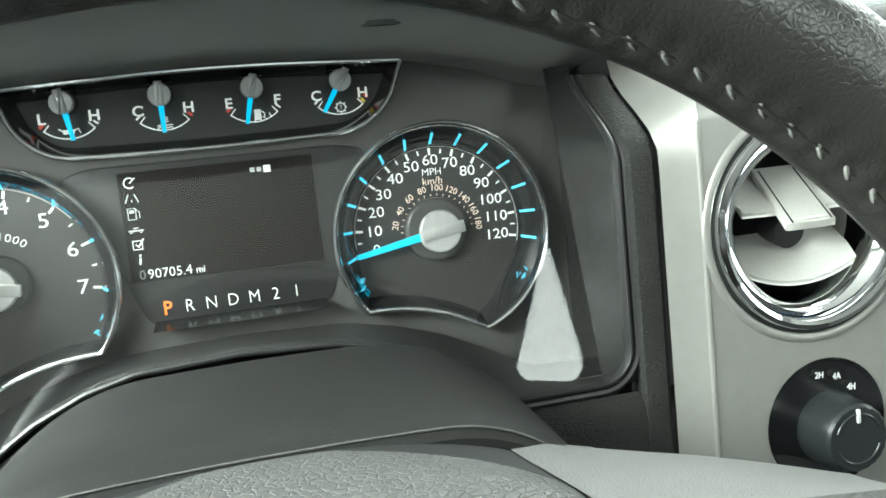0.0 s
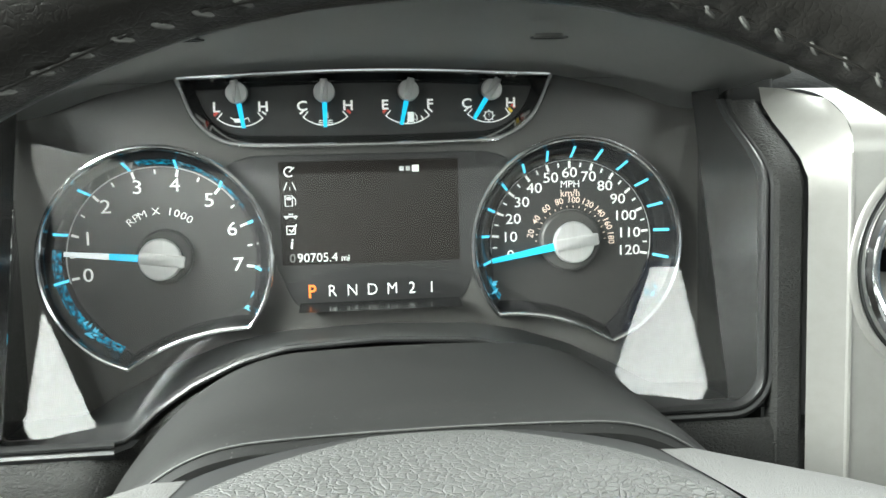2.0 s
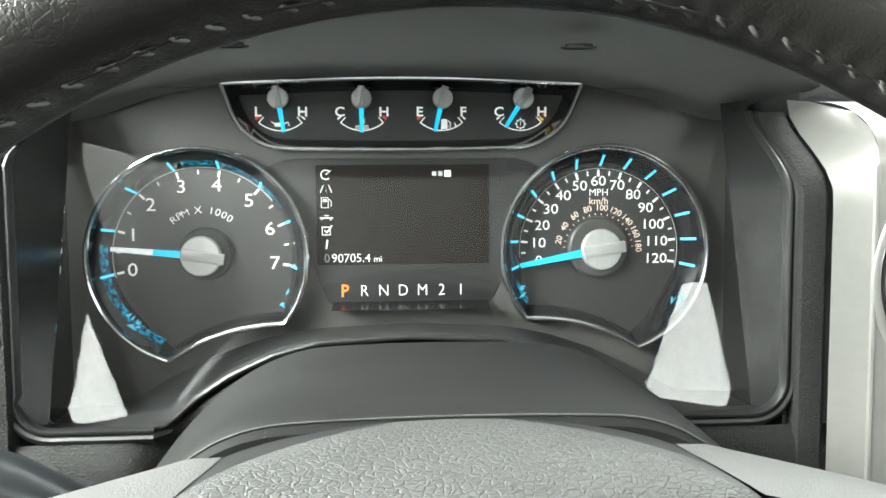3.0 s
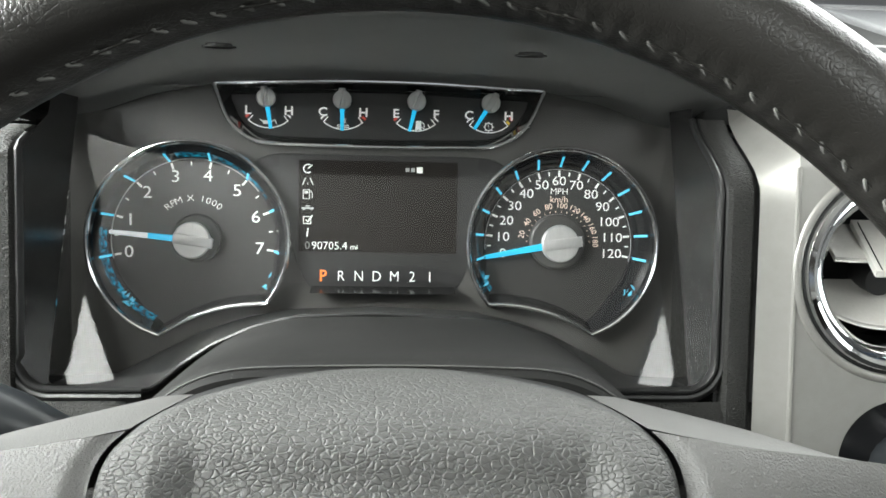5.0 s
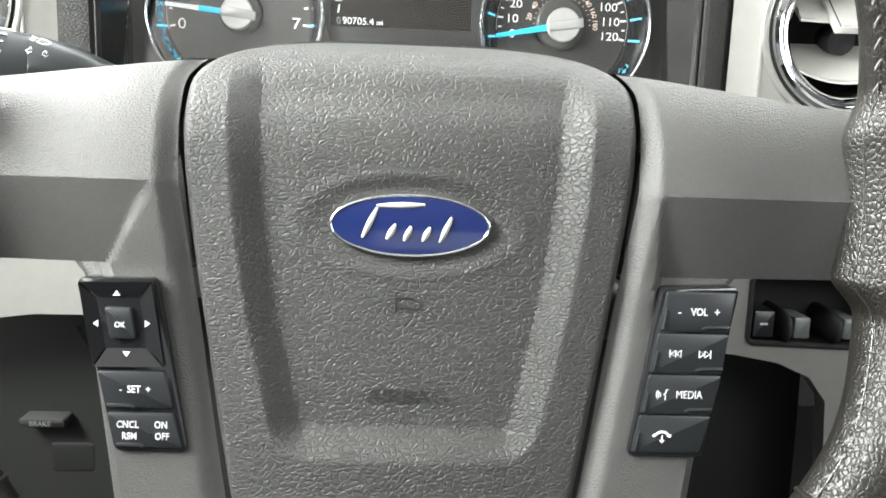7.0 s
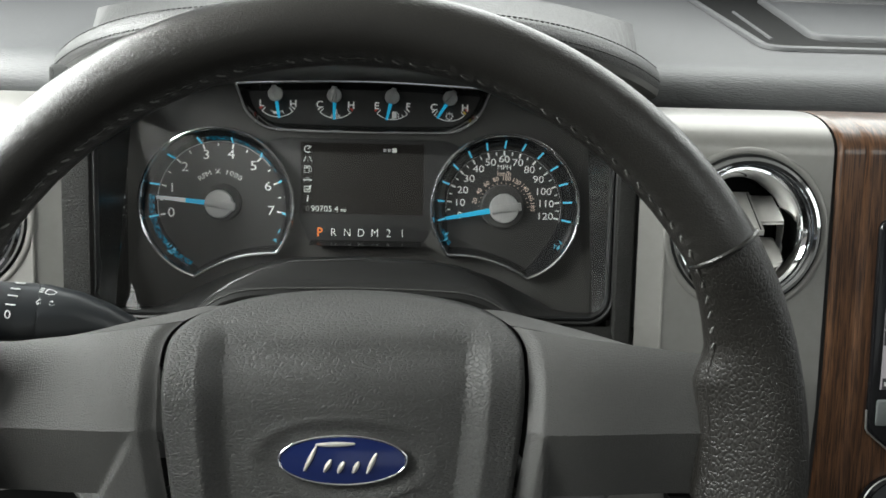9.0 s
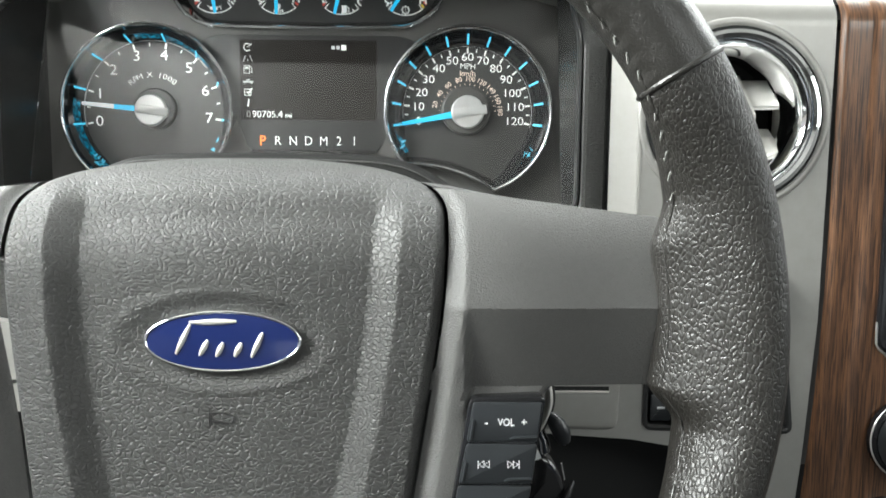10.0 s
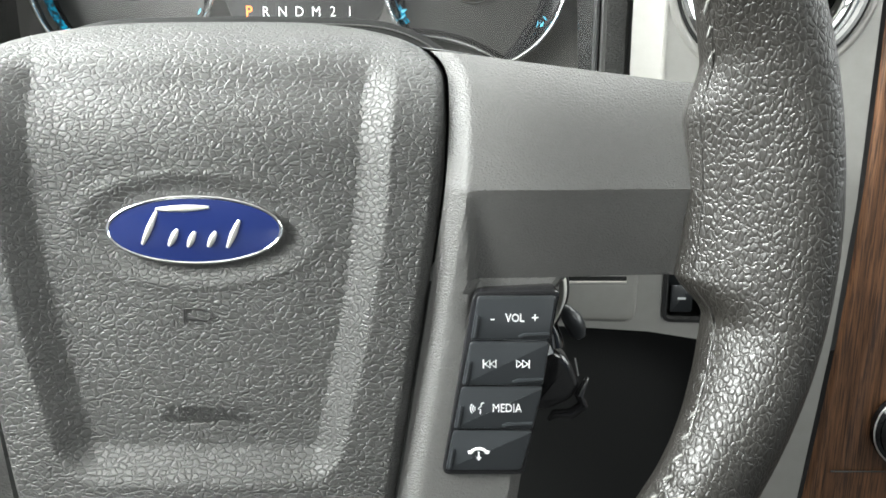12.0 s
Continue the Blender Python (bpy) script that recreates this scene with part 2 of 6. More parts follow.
M = {
    "hub": leather("grained_airbag_vinyl", (0.042, 0.042, 0.0405), 0.0017, 0.00032, 0.55, crease=0.0, spec=0.40, squash=(0.7, 1, 1), wrinkle=0.2, pebble=0.12),
    "spoke": grained_plastic("matte_spoke_plastic", (0.060, 0.059, 0.057), 0.50, 0.0007, 0.00042, spec=0.5),
    "grip": leather("pebbled_black_leather", (0.012, 0.011, 0.0095), 0.0018, 0.00018, 0.41, crease=0.5, spec=0.42, squash=(1.15, 0.72, 1), wrinkle=0.1, pebble=0.12),
    "rim": leather("smooth_black_leather", (0.017, 0.016, 0.0145), 0.0016, 0.00007, 0.30, crease=0.4, spec=0.5, wrinkle=0.12),
    "thread": material("grey_thread", (0.15, 0.15, 0.142), 0.9, spec=0.2),
    "scuff_glint": grained_plastic("scuffed_and_glinting_edge", (0.050, 0.050, 0.048), 0.7, 0.0012, 0.0002, spread=0.5),
    "trim_hide": leather("grained_black_trim", (0.017, 0.017, 0.016), 0.0015, 0.00024, 0.55, crease=0.5, spec=0.25, squash=(0.6, 1, 1)),
    "pad": leather("soft_grey_dash_vinyl", (0.075, 0.076, 0.078), 0.0022, 0.00014, 0.50, crease=0.6, squash=(0.25, 1, 1)),
    "brow": leather("black_stitched_vinyl", (0.045, 0.045, 0.0445), 0.0022, 0.00018, 0.50, crease=0.3),
    "brow_under": grained_plastic("grey_brow_plastic", (0.135, 0.135, 0.132), 0.50, 0.0008, 0.00006),
    "black": smooth_plastic("satin_black_plastic", (0.013, 0.013, 0.013), 0.42),
    "matte_black": grained_plastic("matte_black_plastic", (0.009, 0.0095, 0.009), 0.65, spec=0.3),
    "gloss_black": smooth_plastic("gloss_black_plastic", (0.010, 0.010, 0.011), 0.12, coat=0.3),
    "dark_mirror": smooth_plastic("polished_black_plastic", (0.008, 0.008, 0.008), 0.10, spec=0.6, coat=0.3),
    "shelf": smooth_plastic("semi_gloss_black_plastic", (0.010, 0.010, 0.010), 0.20, spec=0.6),
    "column": grained_plastic("dark_column_plastic", (0.013, 0.013, 0.0126), 0.62, 0.0006, 0.00005, spec=0.07, dust=0.22),
    "face": grained_plastic("dark_grey_cluster_plastic", (0.050, 0.049, 0.046), 0.36, 0.0005, 0.00005, dust=0.2),
    "wall": grained_plastic("grey_housing_plastic", (0.014, 0.014, 0.0136), 0.22, 0.0006, 0.00002),
    "dial": grained_plastic("black_dial_print", (0.022, 0.0214, 0.0203), 0.5, 0.0004, 0.00002, dust=0.25),
    "chrome": material("chrome", (0.86, 0.87, 0.88), 0.06, 1.0),
    "ring": material("bright_ring_chrome", (0.90, 0.91, 0.92), 0.17, 1.0),
    "cap": brushed("brushed_needle_cap", (0.55, 0.55, 0.54), 0.36, 0.6, (2200, 60, 60)),
    "silver": brushed("satin_silver_paint", (0.268, 0.261, 0.247), 0.38, 0.45, (120, 120, 120), 0.05),
    "vane": smooth_plastic("satin_silver_vane", (0.55, 0.54, 0.51), 0.36, metal=0.35),
    "wood": material("glossy_brown_woodgrain", (0.1, 0.04, 0.02), 0.34, 0, 0.5, 0.25, wood_build),
    "white_print": glowing("lit_white_print", (1.0, 0.97, 0.92), 0.40, (0.70, 0.75, 0.72)),
    "peach_print": glowing("lit_peach_print", (1.0, 0.78, 0.62), 0.40, (0.6, 0.5, 0.42)),
    "red_print": glowing("red_print", (1.0, 0.12, 0.08), 0.25, (0.5, 0.05, 0.03)),
    "yellow_print": glowing("yellow_print", (1.0, 0.75, 0.05), 0.3, (0.6, 0.45, 0.05)),
    "blue_glow": glowing("lit_cyan_needle", (0.0, 0.50, 0.82), 0.88, (0.02, 0.28, 0.42)),
    "blue_tick": glowing("cyan_light_pipe", (0.06, 0.58, 0.86), 1.0, (0.10, 0.35, 0.48)),
    "blue_facet": glowing("blue_caustic_glow", (0.05, 0.50, 0.72), 0.55, (0.08, 0.30, 0.40)),
    "wall_glow": material("blue_wall_glow", (0.01, 0.02, 0.03), 0.12, build=rim_glow),
    "dim_print": glowing("dim_print", (1.0, 0.97, 0.92), 0.10, (0.10, 0.10, 0.10)),
    "needle_white": glowing("white_needle", (0.9, 0.97, 1.0), 0.5, (0.8, 0.85, 0.88)),
    "orange_glow": glowing("lit_orange_letter", (1.0, 0.24, 0.03), 1.9),
    "screen": material("dark_display", (0.008, 0.006, 0.005), 0.4, 0, 0.2),
    "white_tag": material("white_plastic_tag", (0.78, 0.79, 0.79), 0.4),
    "label": material("white_label_print", (0.58, 0.59, 0.59), 0.5),
    "button": smooth_plastic("black_button_plastic", (0.016, 0.018, 0.020), 0.32),
    "oval_blue": material("dark_blue_enamel", (0.010, 0.018, 0.080), 0.14, 0, 0.5, 0.6),
    # Darker than the cover: the raised letters' shade is put into this colour.
    "emboss": grained_plastic("shaded_emboss_vinyl", (0.018, 0.018, 0.0175), 0.42),
    "lens": clear_pane("clear_cluster_lens", 1.46),
    "headliner": grained_plastic("grey_headliner_cloth", (0.27, 0.266, 0.256), 0.9, 0.002, 0.0004),
    "cab_trim": grained_plastic("grey_cab_trim", (0.10, 0.10, 0.10), 0.6, 0.001, 0.0002),
    "carpet": grained_plastic("dark_carpet", (0.02, 0.02, 0.02), 0.95, 0.003, 0.001),
    "strip_glass": smooth_plastic("grey_glass_strip", (0.14, 0.15, 0.15), 0.22),
    "map_orange": glowing("lit_orange_mark", (0.9, 0.35, 0.08), 0.8),
    "map_light": glowing("lit_map_ground", (0.80, 0.77, 0.81), 0.75),
    "map_dark": glowing("lit_screen_bar", (0.05, 0.05, 0.055), 0.8),
    "map_red": glowing("lit_red_mark", (0.75, 0.06, 0.05), 0.8),
    "map_green": glowing("lit_green_line", (0.15, 0.55, 0.42), 0.8),
    "map_pink": glowing("lit_pink_line", (0.85, 0.45, 0.5), 0.8),
}

# ---- mesh helpers; every thing has local axes a (right), b (up), h (towards the driver) ----
FACE = Matrix(((1, 0, 0, 0), (0, 0, -1, 0), (0, 1, 0, 0), (0, 0, 0, 1)))


class Geo:
    """Points and faces, gathered piece by piece."""

    def __init__(self):
        self.v, self.f = [], []

    def add(self, verts, faces):
        k = len(self.v)
        self.v += [tuple(p) for p in verts]
        self.f += [tuple(i + k for i in f) for f in faces]
        return self

    def moved(self, m, start=0):
        self.v[start:] = [tuple(m @ Vector(p)) for p in self.v[start:]]
        return self


def thing(name, label, category, at=(0, 0, 0), turn=None, group="", kind=""):
    """An empty at (a, b, h) on the dash; turn: a further rotation of its axes."""
    ob = new(name)
    ob.empty_display_size = 0.02
    ob.matrix_world = DASH @ FACE @ Matrix.Translation(at) @ (turn or Matrix())
    return tagged(ob, label, category, group, kind)


def part(name, g, mat, parent, label="", sharp=32, kind=""):
    me = bpy.data.meshes.new(name)
    me.from_pydata(g.v, [], g.f)
    bm = bmesh.new()
    bm.from_mesh(me)
    bmesh.ops.recalc_face_normals(bm, faces=bm.faces)
    bm.to_mesh(me)
    bm.free()
    me.polygons.foreach_set("use_smooth", [True] * len(me.polygons))
    me.set_sharp_from_angle(angle=radians(sharp))
    me.materials.append(M[mat] if isinstance(mat, str) else mat)
    ob = new(name, me)
    ob.parent = parent
    return tagged(ob, label, kind=kind)


def again(ob, parent, m):
    """The same mesh once more as a part of its own."""
    o = new(ob.name.split(".")[0], ob.data)
    o.parent, o.matrix_basis = parent, m
    return o


def lerp(a, b, t):
    return a + (b - a) * t


def smooth(t):
    t = min(1.0, max(0.0, t))
    return t * t * (3 - 2 * t)


def table(pairs, x):
    """Linear between the pairs (x, value)."""
    if x <= pairs[0][0]:
        return pairs[0][1]
    for (x0, y0), (x1, y1) in zip(pairs, pairs[1:]):
        if x <= x1:
            return lerp(y0, y1, (x - x0) / (x1 - x0))
    return pairs[-1][1]


def spline(pairs, x):
    """A smooth curve through the pairs (x, value)."""
    if x <= pairs[0][0]:
        return pairs[0][1]
    if x >= pairs[-1][0]:
        return pairs[-1][1]
    k = max(i for i in range(len(pairs) - 1) if pairs[i][0] <= x)
    slope = lambda i: (pairs[min(i + 1, len(pairs) - 1)][1] - pairs[max(i - 1, 0)][1]) / (pairs[min(i + 1, len(pairs) - 1)][0] - pairs[max(i - 1, 0)][0])
    (x0, y0), (x1, y1) = pairs[k], pairs[k + 1]
    w = x1 - x0
    t = (x - x0) / w
    return y0 * (2 * t ** 3 - 3 * t * t + 1) + slope(k) * w * (t ** 3 - 2 * t * t + t) + y1 * (3 * t * t - 2 * t ** 3) + slope(k + 1) * w * (t ** 3 - t * t)


def circle(ca, cb, r, n=64, start=0.0):
    return [(ca + r * math.cos(start + 2 * math.pi * k / n), cb + r * math.sin(start + 2 * math.pi * k / n)) for k in range(n)]


def arc(ca, cb, r, deg0, deg1, n=24):
    return [(ca + r * math.cos(radians(lerp(deg0, deg1, k / n))), cb + r * math.sin(radians(lerp(deg0, deg1, k / n)))) for k in range(n + 1)]


def rounded(points, r, n=5):
    """A closed outline with its corners rounded; r: one radius or one for each corner."""
    out, m = [], len(points)
    for k, p in enumerate(points):
        rr = r[k] if isinstance(r, (list, tuple)) else r
        p = Vector(p)
        before, after = Vector(points[k - 1]) - p, Vector(points[(k + 1) % m]) - p
        d = min(rr, before.length * 0.49, after.length * 0.49)
        if d < 1e-6:
            out.append(tuple(p))
            continue
        s, e = p + before.normalized() * d, p + after.normalized() * d
        for j in range(n + 1):
            t = j / n
            q = s * (1 - t) ** 2 + p * 2 * t * (1 - t) + e * t * t
            out.append(tuple(q))
    return out


def rect(a0, b0, a1, b1, r=0.0, n=4):
    pts = [(a0, b0), (a1, b0), (a1, b1), (a0, b1)]
    return rounded(pts, r, n) if r else pts


def normals(path, closed=True):
    out, m = [], len(path)
    for k in range(m):
        p0 = path[k - 1] if closed or k else path[k]
        p1 = path[(k + 1) % m] if closed or k < m - 1 else path[k]
        d = Vector((p1[0] - p0[0], p1[1] - p0[1]))
        if d.length < 1e-9:
            d = Vector((1, 0))
        d.normalize()
        out.append((d.y, -d.x))
    return out


def area(path):
    return sum(p[0] * q[1] - q[0] * p[1] for p, q in zip(path, path[1:] + path[:1])) / 2


def offset(path, d):
    path = path if area(path) > 0 else path[::-1]
    return [(p[0] + n[0] * d, p[1] + n[1] * d) for p, n in zip(path, normals(path))]


def prism(g, outline, h0, h1, c=0.0, steps=2):
    """A solid plate from h0 (back) to h1 (front) with a rounded front edge of radius c."""
    outline = outline if area(outline) > 0 else outline[::-1]
    m = len(outline)
    rings = [[(*p, h0) for p in outline]]
    if c:
        for j in range(steps + 1):
            t = math.pi / 2 * j / steps
            rings.append([(*p, h1 - c + c * math.sin(t)) for p in offset(outline, -c * (1 - math.cos(t)))])
    else:
        rings.append([(*p, h1) for p in outline])
    faces = [tuple(range(m))[::-1], tuple(range((len(rings) - 1) * m, len(rings) * m))]
    for r in range(len(rings) - 1):
        for k in range(m):
            q = (k + 1) % m
            faces.append((r * m + k, r * m + q, (r + 1) * m + q, (r + 1) * m + k))
    return g.add([p for ring in rings for p in ring], faces)


def sweep(g, path, profile, closed=True, loop=True):
    """Draws the profile of (outward, h) along the outline of (a, b)."""
    if closed and area(path) < 0:
        path = path[::-1]
    nn, m, w = normals(path, closed), len(path), len(profile)
    verts = [(p[0] + n[0] * o, p[1] + n[1] * o, h) for p, n in zip(path, nn) for o, h in profile]
    faces = []
    for k in range(m if closed else m - 1):
        q = (k + 1) % m
        for j in range(w if loop else w - 1):
            i = (j + 1) % w
            faces.append((k * w + j, q * w + j, q * w + i, k * w + i))
    if not closed and loop:
        faces += [tuple(range(w)), tuple(range((m - 1) * w, m * w))]
    return g.add(verts, faces)


def half_round(width, height, base=0.0, n=7):
    """A bead's profile: a half ellipse on a base."""
    return [(width / 2 * math.cos(math.pi * k / n), base + height * math.sin(math.pi * k / n)) for k in range(n + 1)]


def surf(g, fn, nu, nv, close_u=False):
    """A grid of fn(u, v), u and v from 0 to 1."""
    cols = nu if close_u else nu + 1
    verts = [fn(i / nu, j / nv) for j in range(nv + 1) for i in range(cols)]
    faces = []
    for j in range(nv):
        for i in range(nu):
            q = (i + 1) % cols
            faces.append((j * cols + i, j * cols + q, (j + 1) * cols + q, (j + 1) * cols + i))
    return g.add(verts, faces)


def tube(g, path, r, n=8, closed=False):
    """A round bar along points in space; r: a radius or one for each point."""
    m = len(path)
    pts = [Vector(p) for p in path]
    verts, faces, up = [], [], Vector((0.13, 0.21, 0.97))
    for k in range(m):
        d = (pts[(k + 1) % m] - pts[k - 1]) if closed else pts[min(k + 1, m - 1)] - pts[max(k - 1, 0)]
        d.normalize()
        s = d.cross(up).normalized()
        t = s.cross(d)
        rr = r[k] if isinstance(r, (list, tuple)) else r
        verts += [pts[k] + rr * (s * math.cos(2 * math.pi * j / n) + t * math.sin(2 * math.pi * j / n)) for j in range(n)]
    for k in range(m if closed else m - 1):
        q = (k + 1) % m
        faces += [(k * n + j, q * n + j, q * n + (j + 1) % n, k * n + (j + 1) % n) for j in range(n)]
    if not closed:
        faces += [tuple(range(n)), tuple(range((m - 1) * n, m * n))]
    return g.add(verts, faces)


def plate(g, outer, holes, h0, h1):
    """A flat plate with holes through it."""
    bm = bmesh.new()
    for loop in [outer] + holes:
        vs = [bm.verts.new((*p, h1)) for p in loop]
        for k in range(len(vs)):
            bm.edges.new((vs[k - 1], vs[k]))
    bmesh.ops.triangle_fill(bm, use_beauty=True, use_dissolve=False, edges=bm.edges[:], normal=(0, 0, 1))
    top = bm.faces[:]
    r = bmesh.ops.extrude_face_region(bm, geom=top)
    for e in r["geom"]:
        if isinstance(e, bmesh.types.BMVert):
            e.co.z = h0
    bm.verts.index_update()
    g.add([tuple(v.co) for v in bm.verts], [tuple(v.index for v in f.verts) for f in bm.faces])
    bm.free()
    return g


def lathe(g, profile, n=40, ca=0.0, cb=0.0):
    """A turned form round the h axis: profile of (radius, h)."""
    verts = [(ca + r * math.cos(2 * math.pi * k / n), cb + r * math.sin(2 * math.pi * k / n), h) for r, h in profile for k in range(n)]
    faces = []
    for j in range(len(profile) - 1):
        faces += [(j * n + k, j * n + (k + 1) % n, (j + 1) * n + (k + 1) % n, (j + 1) * n + k) for k in range(n)]
    faces += [tuple(range(n)), tuple(range((len(profile) - 1) * n, len(profile) * n))]
    return g.add(verts, faces)


GLYPHS = {}


def glyphs(body, size, bold=0.0, narrow=1.0, thick=0.00012):
    """The mesh of a text in the built-in font, centred."""
    key = (body, size, bold, narrow)
    if key not in GLYPHS:
        cu = bpy.data.curves.new("text", "FONT")
        cu.body, cu.size, cu.align_x, cu.align_y, cu.extrude, cu.offset, cu.resolution_u = body, size, "CENTER", "CENTER", thick, bold, 3
        ob = bpy.data.objects.new("text", cu)
        scene.collection.objects.link(ob)
        bpy.context.view_layer.update()
        me = bpy.data.meshes.new_from_object(ob.evaluated_get(bpy.context.evaluated_depsgraph_get()))
        GLYPHS[key] = ([(v.co.x * narrow, v.co.y, v.co.z) for v in me.vertices], [tuple(p.vertices) for p in me.polygons])
        bpy.data.objects.remove(ob)
        bpy.data.curves.remove(cu)
        bpy.data.meshes.remove(me)
    return GLYPHS[key]


def write(g, body, size, a, b, h, deg=0.0, bold=0.0, narrow=1.0):
    """Adds a text lying on the plane at h, turned by deg."""
    k = len(g.v)
    g.add(*glyphs(body, size, bold, narrow))
    return g.moved(Matrix.Translation((a, b, h)) @ Matrix.Rotation(radians(deg), 4, "Z"), k)


def write_arc(g, body, size, ca, cb, r, mid, step, h, bold=0.0, narrow=1.0):
    """A text along an arc round (ca, cb), its middle at mid degrees."""
    for k, ch in enumerate(body):
        if ch != " ":
            deg = mid - step * (k - (len(body) - 1) / 2)
            write(g, ch, size, ca + r * math.cos(radians(deg)), cb + r * math.sin(radians(deg)), h, deg - 90, bold, narrow)
    return g

# ---- the instrument cluster; the dial faces lie at h = 0 ----
MID = -0.008


def mirrored(points):
    return [(2 * MID - p[0], *p[1:]) for p in points]


def pol(ca, cb, r, deg):
    return (ca + r * math.cos(radians(deg)), cb + r * math.sin(radians(deg)))


TACH, SPEED = (-0.1143, -0.0004), (0.0972, 0.0006)
R_RING = 0.0558
H_DIAL, H_GAUGE = -0.005, -0.009


def dial_outline(centre, deg0, deg1, bow):
    """A circle with a bite: from deg0 round to deg1, closed by an arc that bows inwards."""
    pts = arc(*centre, R_RING, deg0, deg1, 72)
    s, e = Vector(pts[-1]), Vector(pts[0])
    mid = (s + e) / 2
    mid += (Vector(centre) - mid).normalized() * bow
    for k in range(1, 16):
        t = k / 16
        pts.append(tuple(s * (1 - t) ** 2 + (mid * 2 - (s + e) / 2) * 2 * t * (1 - t) + e * t * t))
    return pts


TACH_LINE = dial_outline(TACH, -39, 253, 0.005)
R_RING = 0.0552
SPEED_LINE = dial_outline(SPEED, -71, 220, 0.005)
GAUGE_LINE = rounded([(-0.102, 0.0885), (-0.0945, 0.0665), (-0.080, 0.0553), (-0.01, 0.0538), (0.060, 0.0553), (0.077, 0.0665), (0.086, 0.0885), (-0.008, 0.0925)],
                     [0.002, 0.018, 0.016, 0.05, 0.016, 0.018, 0.002, 0.06], 7)

cluster = thing("instrument_cluster", "lit instrument cluster with chrome-ringed dials and blue needles", "instrument cluster")

# Face panel, with openings for the two dials and the row of small gauges.
outer = rounded([(-0.200, 0.098), (-0.200, -0.092), (0.186, -0.092), (0.186, 0.098)], 0.012, 4)
holes = [offset(TACH_LINE, 0.0005), offset(SPEED_LINE, 0.0005), offset(GAUGE_LINE, 0.0005)]
part("face_panel", plate(Geo(), outer, holes, -0.003, 0.0), "face", cluster)
part("backing", prism(Geo(), rect(-0.2, -0.092, 0.186, 0.098), -0.022, -0.014), "matte_black", cluster)


def needle(name, centre, deg, length, w0, w1, h, parent, white_from=None):
    d, s = Vector((math.cos(radians(deg)), math.sin(radians(deg)))), Vector((-math.sin(radians(deg)), math.cos(radians(deg))))

    def blade(r0, r1):
        wa, wb = lerp(w0, w1, r0 / length), lerp(w0, w1, r1 / length)
        c = Vector(centre)
        q = [c + d * r0 - s * wa, c + d * r1 - s * wb, c + d * r1 + s * wb, c + d * r0 + s * wa]
        return prism(Geo(), [tuple(p) for p in q], h, h + 0.0016, 0.0004, 1)

    if white_from is None:
        return part(name, blade(0, length), "blue_glow", parent, "bright blue needle")
    n = part(name, blade(0, white_from), "blue_glow", parent, "needle, blue by its cap and white at the tip")
    part("tip", blade(white_from, length), "needle_white", n)
    return n


def cap(centre, r, h, deg, parent, bar):
    g = lathe(Geo(), [(r * 1.02, h), (r, h + 0.0022), (r * 0.94, h + 0.0028)], 36, *centre)
    c = part("needle_cap", g, "cap", parent, "round brushed silver needle cap")
    g = Geo()
    prism(g, rect(-r * 0.95, -r * bar, r * 1.18, r * bar, r * 0.05, 2), h + 0.002, h + 0.0040, 0.0006)
    g.moved(Matrix.Translation((*centre, 0)) @ Matrix.Rotation(radians(deg), 4, "Z"))
    part("cap_bar", g, "cap", c)
    return c


